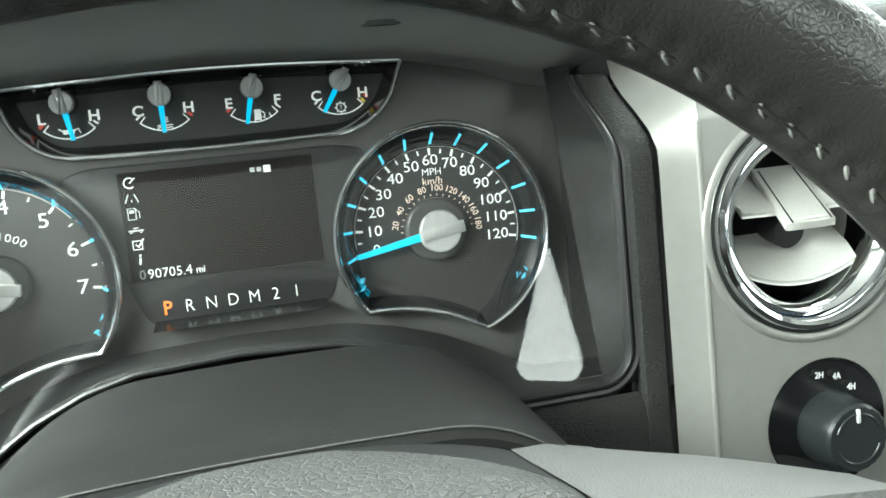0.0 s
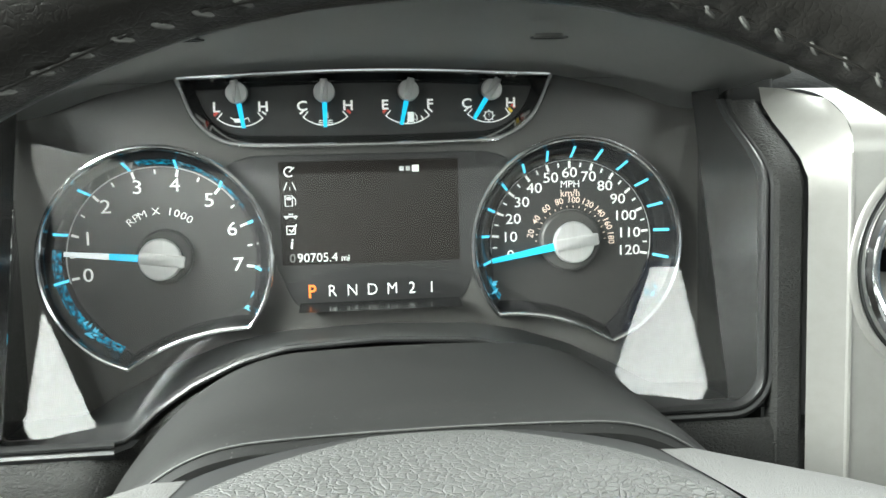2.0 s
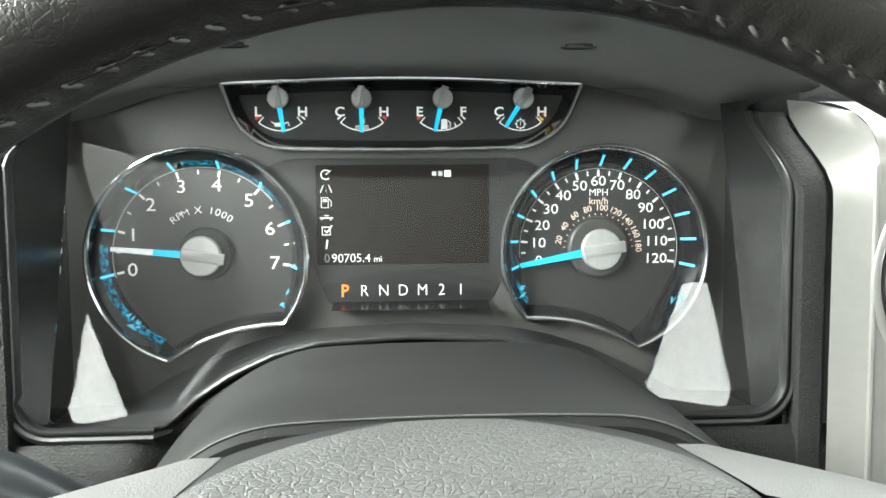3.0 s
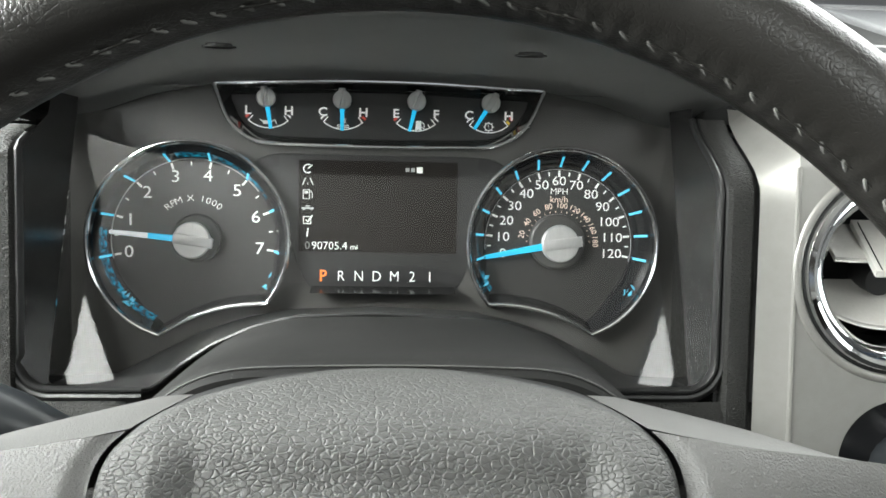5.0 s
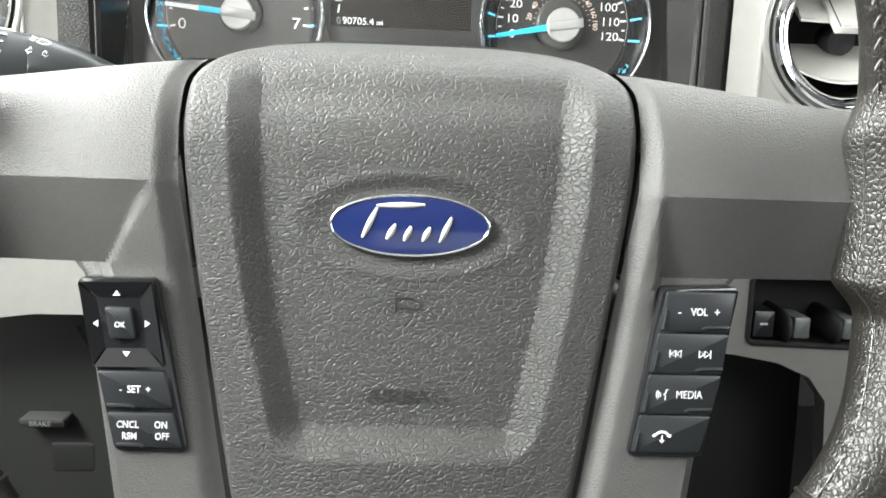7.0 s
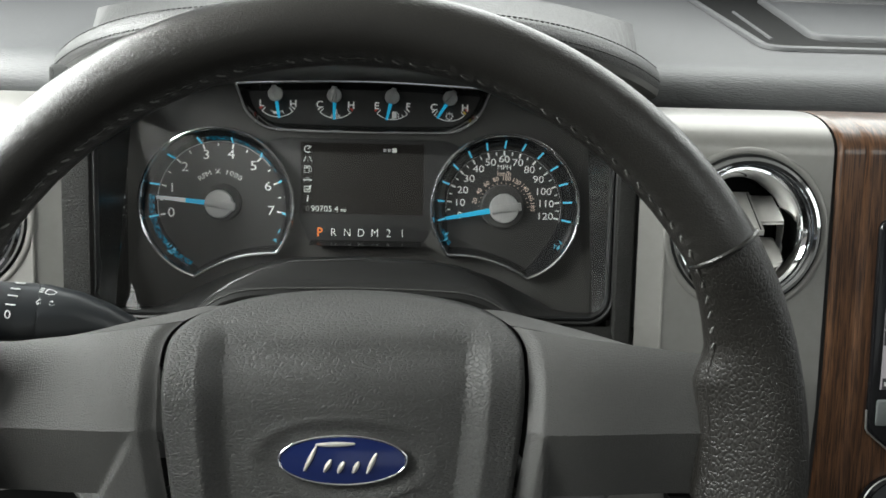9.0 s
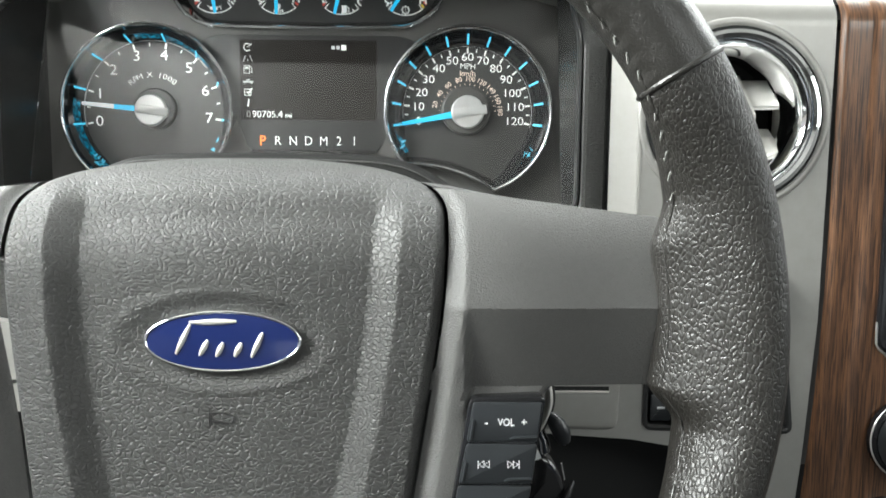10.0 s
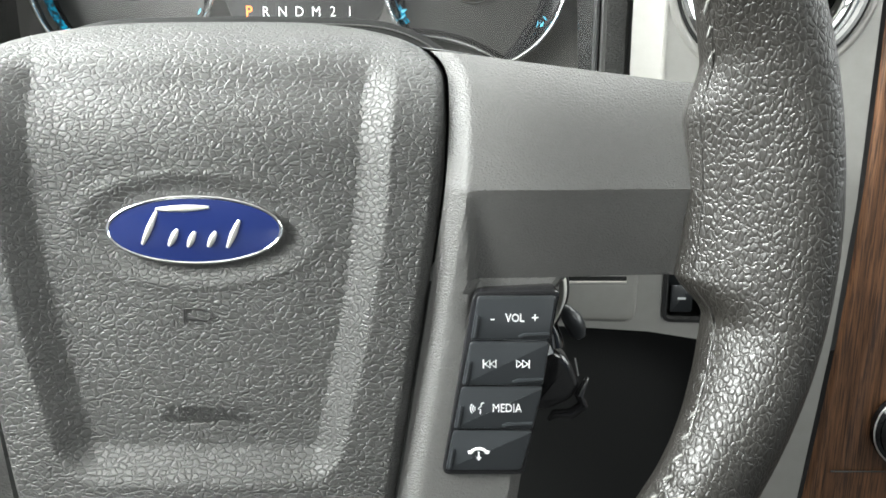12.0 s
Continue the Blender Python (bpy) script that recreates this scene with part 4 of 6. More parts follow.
def brow_at(u, v):
    a, h, b = brow_edge(u)
    x = abs(a - MID) / 0.207
    low = max(under_b(a), b - 0.0175)
    steps = [(0.002, under_b(a)), (h * 0.55, lerp(under_b(a), low, 0.6)), (h - 0.014, low), (h - 0.006, low + 0.0010), (h - 0.0015, b - 0.0130), (h + 0.0006, b - 0.0095), (h + 0.0002, b - 0.0058), (h - 0.0012, b - 0.0030),
             (h - 0.0022, b - 0.0024), (h - 0.0034, b - 0.0004), (h - 0.0075, b + 0.0022), (h - 0.016, b + 0.0050), (h - 0.030, b + 0.0090), (h - 0.06, b + 0.017), (-0.04, b + 0.050 - 0.004 * x), (-0.16, b + 0.075)]
    k = round(v * (len(steps) - 1))
    return (a, steps[k][1], steps[k][0])


part("under_panel", surf(Geo(), lambda u, v: brow_at(u, v * 4 / 15), 72, 4), "brow_under", brow, "dark grey plastic underside")
part("pad", surf(Geo(), lambda u, v: brow_at(u, lerp(4 / 15, 1, v)), 72, 11), "brow", brow)
for side in (0, 1):
    def end_at(u, v, side=side):
        p, q = brow_at(side, u * 13 / 15), brow_at(side, 2 / 15)
        return (p[0], lerp(q[1], p[1], v), lerp(q[2] - 0.02, p[2], v))
    part("end_cap", surf(Geo(), end_at, 15, 3), "brow", brow)
for dh, db in ((-0.0092, 0.0032), (0.0006, -0.0075)):
    g = Geo()
    n = 120
    for k in range(n):
        p0, p1 = brow_edge((k + 0.15) / n), brow_edge((k + 0.75) / n)
        tube(g, [(p[0], p[2] + db, p[1] + dh) for p in (p0, p1)], 0.00045, 5)
    part("stitching", g, "matte_black", brow, "row of black stitches", kind="stuff")
for side in (-1, 1):
    post = [(MID + side * 0.176, 0.066), (MID + side * 0.203, 0.066), (MID + side * 0.203, 0.092), (MID + side * 0.180, 0.092)]
    part("end_post", prism(Geo(), rounded(post, 0.004, 3), -0.03, 0.026 if side > 0 else 0.060, 0.004, 3), "matte_black", brow)
for a in (-0.079, 0.061):
    g = Geo()
    b = lerp(under_b(a), 0.094, 0.5)
    lathe(g, [(0.0075, 0.0), (0.0075, 0.0006), (0.0062, 0.0008), (0.0055, -0.0012)], 24)
    g.moved(Matrix.Translation((a, b - 0.0010, 0.098)) @ Matrix.Rotation(radians(97), 4, "X"))
    part("screw_cover", g, "matte_black", brow, "round black screw cover")

# The steering column's cover.
column = thing("steering_column", "dark grey plastic steering column cover", "steering column")


def column_at(u, v):
    h = spline([(0, 0.085), (0.15, 0.100), (0.85, 0.186), (0.95, 0.1960), (1.0, 0.2000)], v)
    top = spline([(0, -0.0325), (0.15, -0.0292), (0.85, -0.0290), (0.95, -0.0306), (1.0, -0.0345)], v)
    half = lerp(0.112, 0.098, v)
    t = lerp(-1, 1, u)
    e = abs(t)
    b = top - lerp(0.006 * e ** 2 + 0.040 * max(0, (e - 0.35) / 0.65) ** 2.2, 0.004 * e ** 2 + 0.032 * max(0, (e - 0.45) / 0.55) ** 2.6, v)
    return (half * t + 0.0005, b, h)


part("upper_cover", surf(Geo(), column_at, 72, 48), "column", column, sharp=60)
def front_at(u, v):
    p = column_at(u, 1.0)
    return (lerp(p[0], p[0] * 0.93, v), p[1] - 0.055 * v, p[2] + 0.004 * v)
part("front_face", surf(Geo(), front_at, 72, 4), "column", column, sharp=60)
worn = [column_at(lerp(0.06, 0.94, k / 60), 0.97) for k in range(61)]
part("worn_edge", tube(Geo(), [(a, b + 0.0001, h + 0.0001) for a, b, h in worn], 0.00032, 6), "scuff_glint", column, "pale scuffed edge")
def lower_at(u, v):
    d = math.pi * u
    return (0.105 * math.cos(d) * (1 - 0.15 * v), -0.078 - 0.085 * math.sin(d), lerp(0.09, 0.205, v))
part("lower_cover", surf(Geo(), lower_at, 30, 6), "matte_black", column)
def skirt_at(u, v, s):
    p = column_at(s, u)
    return (p[0], lerp(p[1], -0.080, v), p[2])
for s in (0, 1):
    part("side", surf(Geo(), lambda u, v, s=s: skirt_at(u, v, s), 20, 3), "column", column)

stalk = thing("turn_signal_stalk", "black turn signal stalk with white light symbols", "control stalk", (-0.115, -0.062, 0.186))
lever = [(0.0320, -0.0260, -0.0300, 0.0070), (0.0120, -0.0080, -0.0080, 0.0085), (0.0000, 0.0000, 0.0000, 0.0096), (-0.0140, 0.0075, 0.0030, 0.0114), (-0.0270, 0.0121, 0.0062, 0.0132), (-0.0420, 0.0148, 0.0105, 0.0148), (-0.0424, 0.0149, 0.0106, 0.0146), (-0.0430, 0.0149, 0.0108, 0.0146), (-0.0434, 0.0150, 0.0109, 0.0148),
         (-0.0522, 0.0160, 0.0138, 0.0148), (-0.0526, 0.0161, 0.0139, 0.0148), (-0.0532, 0.0162, 0.0141, 0.0148), (-0.0536, 0.0162, 0.0143, 0.0148), (-0.0630, 0.0168, 0.0176, 0.0148), (-0.1050, 0.0172, 0.0330, 0.0148), (-0.1180, 0.0172, 0.0380, 0.0150), (-0.1200, 0.0172, 0.0390, 0.0060)]
part("lever", tube(Geo(), [Vector(p[:3]) for p in lever], [p[3] for p in lever], 32), "button", stalk)


def on_lever(a, deg, lift=0.0010):
    """A point on the lever's skin, deg up from its front."""
    rows = sorted((p[0], p[1], p[2], p[3]) for p in lever)
    b, h, r = (table([(p[0], p[k]) for p in rows], a) for k in (1, 2, 3))
    return (a, b + (r + lift) * math.sin(radians(deg)), h + (r + lift) * math.cos(radians(deg)))


def skin_line(g, points, r=0.0003):
    return tube(g, [on_lever(a, d) for a, d in points], r, 5)


for deg in (76, 57, 41, 24):
    part("position_mark", skin_line(Geo(), [(-0.0512, deg), (-0.0470, deg - 1)], 0.0004), "label", stalk)
zero = [(-0.0500 + 0.0010 * math.cos(t), 6 + 6.5 * math.sin(t)) for t in [2 * math.pi * k / 16 for k in range(17)]]
part("zero_mark", skin_line(Geo(), zero, 0.0003), "label", stalk)
bulb = Geo()
skin_line(bulb, [(-0.0365, 66), (-0.0345, 67), (-0.0325, 62), (-0.0330, 55), (-0.0350, 52), (-0.0368, 54), (-0.0365, 66)])
for k in range(3):
    skin_line(bulb, [(-0.0376, 65 - 5 * k), (-0.0394, 66 - 5 * k)])
part("light_symbol", bulb, "label", stalk)
for s, a in ((-1, -0.0372), (1, -0.0336)):
    part("arrow_symbol", skin_line(Geo(), [(a, 36), (a + s * 0.0009, 40), (a + s * 0.0009, 37), (a - s * -0.0019, 32.5), (a + s * 0.0009, 28), (a + s * 0.0009, 31), (a, 31), (a, 36)]), "label", stalk)
part("dot_mark", skin_line(Geo(), [(-0.0586, 15), (-0.0580, 15)], 0.0005), "label", stalk)
for deg in (30, 52):
    part("finger_rib", skin_line(Geo(), [(-0.064, deg), (-0.056, deg)], 0.0010), "button", stalk)

# ---- the steering wheel: local a and b in its plane, h towards the driver ----
wheel = thing("steering_wheel", "black leather steering wheel with a grey airbag hub", "steering wheel", (0, -0.10, 0.25), Matrix.Rotation(radians(-6), 4, "X"))
RIM_IN = [(-90, 0.1600), (-60, 0.1595), (-30, 0.1598), (-14, 0.1620), (0, 0.1632), (18, 0.1645), (26, 0.1662), (35, 0.1680), (60, 0.1690), (90, 0.1690)]
RIM_OUT = [(-90, 0.1900), (-60, 0.1895), (-30, 0.1895), (-11, 0.1917), (2, 0.1934), (11, 0.1948), (30, 0.1985), (60, 0.2000), (90, 0.2000)]
RIM_Z = 0.0315


SEW = math.pi - 0.36


def rim_section(deg):
    """Middle radius, half width and half depth of the rim at an angle, and how far it flares towards a spoke."""
    d = ((deg + 90) % 180) - 90
    d = d if abs(((deg + 180) % 360) - 180) < 90 else -d
    flare = smooth((19.5 - d) / 6.5) * smooth((d + 9.5) / 5.0)
    deep = smooth((34 - d) / 22) * smooth((d + 28) / 24)
    inner, outer = spline(RIM_IN, d), spline(RIM_OUT, d)
    web = flare * max(0.0, inner - (0.1490 + 0.0050 * max(0.0, 1 - ((d - 5) / 13) ** 2)) / math.cos(radians(d)))
    return (outer + inner) / 2, (outer - inner) / 2, 0.0150 + 0.0030 * deep, deep, web


def rim_point(deg, turn, out=0.0):
    rc, rw, rh, deep, web = rim_section(deg)
    # the leather gathers beside every stitch
    near = math.exp(-((turn % (2 * math.pi) - SEW) / 0.30) ** 2)
    out -= 0.0007 * (1 - deep) * near * (0.5 + 0.5 * math.cos(radians(deg * 150)))
    r = rc + (rw + out) * math.cos(turn) - web * (0.5 - 0.5 * math.cos(turn)) ** 4
    z = lerp(RIM_Z, 0.012, deep * (0.5 - 0.5 * math.cos(turn)))
    return (0.0024 + r * math.cos(radians(deg)), r * math.sin(radians(deg)), z + (rh + out) * math.sin(turn))


SEAMS = (31.5, 148.5, 212.5, 327.5)


def rim_stretch(d0, d1, n):
    return surf(Geo(), lambda u, v: rim_point(lerp(d0, d1, v), 2 * math.pi * u), 52, n, True)


part("top_grip", rim_stretch(31.5, 148.5, 260), "rim", wheel, "smooth black leather upper rim")
part("side_grip", rim_stretch(-32.5, 31.5, 150), "grip", wheel, "pebbled glossy black leather grip")
part("side_grip", rim_stretch(148.5, 212.5, 150), "grip", wheel, "pebbled glossy black leather grip")
part("bottom_grip", rim_stretch(212.5, 327.5, 70), "rim", wheel, "smooth black leather lower rim")
for s in SEAMS:
    part("seam", tube(Geo(), [rim_point(s, 2 * math.pi * k / 36, -0.0002) for k in range(36)], 0.0011, 8, True), "rim", wheel)
g = Geo()
n = 150
for k in range(n):
    deg = 360 * k / n
    if abs(((deg + 90) % 180) - 90) < 18:
        continue
    t0 = SEW
    tube(g, [rim_point(deg - 0.66, t0 + 0.11, -0.0006), rim_point(deg - 0.35, t0 + 0.06, 0.0), rim_point(deg + 0.35, t0 - 0.04, 0.0), rim_point(deg + 0.66, t0 - 0.09, -0.0006)], [0.0004, 0.0006, 0.0006, 0.0004], 7)
part("stitching", g, "thread", wheel, "pale grey zigzag stitching", kind="stuff")
g = Geo()
tube(g, [rim_point(2 * k, SEW - 0.04, -0.0001) for k in range(180)], 0.0004, 6, True)
part("stitched_seam", g, "rim", wheel)

# The airbag cover: a shield with a sunken middle and a rolled top.
SIDE = [(-0.112, 0.040), (-0.108, 0.052), (-0.100, 0.0595), (-0.092, 0.0620), (-0.040, 0.0705), (0.012, 0.0784), (0.034, 0.0800), (0.044, 0.0799)]


def cover_half(b):
    """Half the cover's width at a height; the top is one round sweep."""
    if b <= 0.044:
        return spline(SIDE, b)
    return 0.0002 + 0.0797 * math.sqrt(max(0.0, 1 - min(1.0, (b - 0.044) / 0.0285) ** 2.9))


sunk_out = lambda b: spline([(-0.085, 0.0445), (-0.068, 0.0475), (-0.035, 0.0548), (0.004, 0.0610), (0.036, 0.0635), (0.06, 0.065)], b)


def cover_h(a, b):
    h = 0.0225 - 0.9 * a * a
    # the rolled top
    t = (b - 0.022) / 0.0506
    if t > 0:
        h -= 0.066 * (1 - math.sqrt(max(0.0, 1 - min(1, t) ** 2.3)))
    # the sunken middle, with sloping walls 11 mm wide
    e1, e2 = sunk_out(b) - abs(a), b + 0.0805
    d = min(e1, e2)
    if e1 < 0.012 and e2 < 0.012:
        d = 0.012 - math.hypot(0.012 - e1, 0.012 - e2)
    q = min(1.0, max(0.0, d / 0.0105))
    wall = lerp(q, smooth(q), 0.22) * (1 - 0.92 * smooth((b - 0.044) / 0.020))
    h -= 0.0074 * wall
    # the dish round the badge
    r = math.hypot(a / 0.0385, (b - 0.0015) / 0.0172)
    h -= 0.0016 * (1 - smooth((r - 0.74) / 0.26)) - 0.0004 * math.exp(-((r - 1.06) / 0.07) ** 2)
    return h


def cover_at(u, v):
    b = lerp(-0.112, 0.0725, 1 - (1 - v) ** 1.7)
    half = cover_half(b)
    t = lerp(-1, 1, u)
    a = half * t
    edge = half * (1 - abs(t))
    low = min(edge, (b + 0.112) * 0.9)
    drop = 0.0
    if low < 0.0042:
        q = 1 - low / 0.0042
        drop = 0.010 * (1 - math.sqrt(max(0.0, 1 - q * q)))
    return (a, b, cover_h(a, b) - drop)


cover = part("airbag_cover", surf(Geo(), cover_at, 220, 260), "hub", wheel, "grey grained vinyl airbag cover with a sunken middle")
rimline = [cover_at(0, k / 80) for k in range(81)] + [cover_at(1, 1 - k / 80) for k in range(81)]
g = Geo()
surf(g, lambda u, v: (lambda p: (p[0], p[1], lerp(p[2] + 0.0005, -0.052, v)))(rimline[round(u * 161)]), 161, 3)
part("skirt", g, "black", cover)
part("airbag_text", write(Geo(), "AIRBAG", 0.0074, 0.0005, -0.0590, cover_h(0, -0.0590) + 0.0004, 0, -0.0001, 1.12), "emboss", cover)
g = Geo()
hh = cover_h(0, -0.0265) + 0.0002
horn = Matrix.Translation((0, -0.0255, hh)) @ Matrix.Scale(0.8, 4) @ Matrix.Translation((0, 0.0265, -hh))
tube(g, [(-0.0055, -0.0225, hh), (-0.0055, -0.0305, hh)], 0.00045, 5)
tube(g, [(-0.0055, -0.0245, hh), (0.002, -0.0245, hh), (0.0052, -0.0262, hh), (0.0052, -0.0282, hh), (0.0035, -0.0295, hh), (-0.0045, -0.0285, hh)], 0.0005, 5)
part("horn_symbol", g.moved(horn), "emboss", cover)

# The badge: a blue enamel oval with a silver edge and plain silver strokes.
ell = lambda sa, sb, n=64: [(sa * math.cos(2 * math.pi * k / n), 0.0015 + sb * math.sin(2 * math.pi * k / n)) for k in range(n)]
hb = cover_h(0, 0.0015) - 0.001
badge = part("badge", prism(Geo(), ell(0.0281, 0.0110), hb, hb + 0.0026, 0.0012, 3), "chrome", wheel, "blue oval badge with a silver edge and silver strokes")
part("badge_edge", sweep(Geo(), ell(0.0277, 0.0106), half_round(0.0012, 0.0007, hb + 0.0024)), "chrome", badge)


def dome(u, v):
    t = 2 * math.pi * u
    r = 1 - v
    return (0.0271 * r * math.cos(t), 0.0015 + 0.0100 * r * math.sin(t), hb + 0.0027 + 0.0008 * (1 - r * r))


part("enamel", surf(Geo(), dome, 56, 8, True), "oval_blue", badge)
strokes = [[(-0.0165, -0.0030), (-0.0115, 0.0075)], [(-0.0118, 0.0082), (0.0050, 0.0088)], [(-0.0080, -0.0035), (-0.0050, 0.0020)], [(-0.0020, -0.0038), (0.0005, 0.0012)], [(0.0045, -0.0038), (0.0070, 0.0012)], [(0.0105, -0.0040), (0.0145, 0.0048)]]
for s in strokes:
    pts = [(a, b, hb + 0.0034 - 0.9 * (a * a / 0.00073 + (b - 0.0015) ** 2 / 0.0001) * 0.0008) for a, b in s]
    part("stroke", tube(Geo(), [tuple(lerp(pts[0][j], pts[1][j], t / 4) for j in range(3)) for t in range(5)], [0.0005, 0.0010, 0.0012, 0.0010, 0.0005], 8), "vane", badge)


# The spokes, with a fold across them and a bevel beside the airbag cover.
def spoke_h(a, b, side):
    gap = a - cover_half(b) - 0.0008
    # below the fold a facet leans back; it ends in a slant beside the hub
    arm = table([(-0.10, 0.0212), (-0.03, 0.0176), (-0.0145, 0.0182), (0.0145, 0.0216)], b)
    facet = table([(-0.10, 0.0212), (-0.03, 0.0168), (-0.0145, 0.0120), (0.0145, 0.0216)], b)
    start = 0.006 + (0.005 if side > 0 else 0.020) * max(0.0, (0.0145 - b) / 0.029)
    h = lerp(arm, facet, smooth((gap - start) / 0.004))
    if b > 0.0145:
        t = (b - 0.0145) / 0.0435
        h -= 0.0105 * t + 0.0105 * t ** 3
    h -= 0.0065 * smooth((a - 0.095) / 0.06)
    return h - 0.0046 * (1 - smooth(gap / 0.0075)) * (1 - 0.5 * smooth((b - 0.02) / 0.03))


for side in (1, -1):
    def upper_at(u, v, side=side):
        b_top = lambda a: table([(0.07, 0.0600), (0.105, 0.0545), (0.150, 0.0490), (0.17, 0.047)], a)
        t = u * u * 0.35 + u * 0.65
        row = lambda high: lerp(-0.0145, 0.0145, v / 0.4) if v < 0.4 - 1e-6 else lerp(0.0145, high, (v - 0.4) / 0.6)
        a = lerp(cover_half(row(0.056)) + 0.0008, 0.166, t)
        b = row(b_top(a))
        a = lerp(cover_half(b) + 0.0008, 0.166, t)
        return (side * a, b, spoke_h(a, b, side))
    g = surf(Geo(), upper_at, 60, 60)
    surf(g, lambda u, v: (lambda p: (p[0], p[1] - 0.0006 * v, p[2] - 0.018 * v))(upper_at(u, 0)), 40, 2)
    back = lambda a: spline([(0.0, 0.0640), (0.03, 0.0640), (0.05, 0.0640), (0.07, 0.0635), (0.0824, 0.0615), (0.12, 0.0525), (0.162, 0.0405), (0.17, 0.0385)], a)
    rim_b = lambda a: table([(0.0, 0.0640), (0.07, 0.0600), (0.105, 0.0545), (0.150, 0.0490), (0.17, 0.047)], a)

    def over_at(u, v, side=side):
        t = u * u * 0.35 + u * 0.65
        a = lerp(0.072, 0.166, t)
        for _ in range(12):
            b = lerp(rim_b(a), back(a), math.sin(v * math.pi / 2))
            a = 0.5 * a + 0.5 * lerp(cover_half(b) + 0.0008, 0.166, t)
        return (side * a, b, spoke_h(max(a, cover_half(rim_b(a)) + 0.0008), min(b, rim_b(a)), side) - 0.044 * v)
    surf(g, over_at, 60, 16)
    surf(g, lambda u, v: (lambda p: (p[0], p[1] - 0.025 * v, p[2] - 0.004 * v))(over_at(u, 1)), 60, 2)
    part("spoke", g, "spoke", wheel, "grey matte plastic spoke", sharp=24)
    arm_edge = lambda b: table([(-0.125, 0.0955), (-0.097, 0.1003), (-0.077, 0.1036), (-0.028, 0.1119), (-0.0190, 0.1142), (-0.0170, 0.1156), (-0.0145, 0.1190)], b)

    def arm_at(u, v, side=side):
        b = lerp(-0.125, -0.0145, v)
        a0 = cover_half(max(b, -0.098)) + 0.0008
        end = arm_edge(b) + (0.0014 if side > 0 else 0.0)
        a = lerp(a0, end, u)
        edge = end - a
        return (side * a, b, spoke_h(a, b, side) - 0.004 * (1 - smooth(edge / 0.003)))
    g = surf(Geo(), arm_at, 20, 26)
    surf(g, lambda u, v: (lambda p: (p[0], p[1], p[2] - 0.02 * v))(arm_at(1, u)), 26, 2)
    part("lower_arm", g, "spoke", wheel, "grey matte plastic arm beside the hub", sharp=28)
shroud_b = lambda a: spline([(0, 0.0630), (0.03, 0.0630), (0.05, 0.0628), (0.07, 0.0620), (0.0824, 0.0600), (0.10, 0.0555)], abs(a))
part("back_shroud", surf(Geo(), lambda u, v: (lambda a: (a, shroud_b(a) - 0.0012 * v, lerp(-0.036, -0.058, v)))(lerp(-0.095, 0.095, u)), 60, 6), "spoke", wheel)
g = Geo()
lathe(g, [(0.03, -0.05), (0.045, -0.045), (0.068, -0.02), (0.066, -0.004)], 40, 0, -0.02)
part("hub_core", g, "matte_black", wheel)

# Buttons on the right arm.
H_BTN = 0.0226


def button_quad(tl, tr, br, bl, gap=0.0006, r=0.0012):
    c = [Vector(p) for p in (bl, br, tr, tl)]
    mid = sum(c, Vector((0, 0))) / 4
    return rounded([tuple(p + (mid - p).normalized() * gap) for p in c], r, 3)


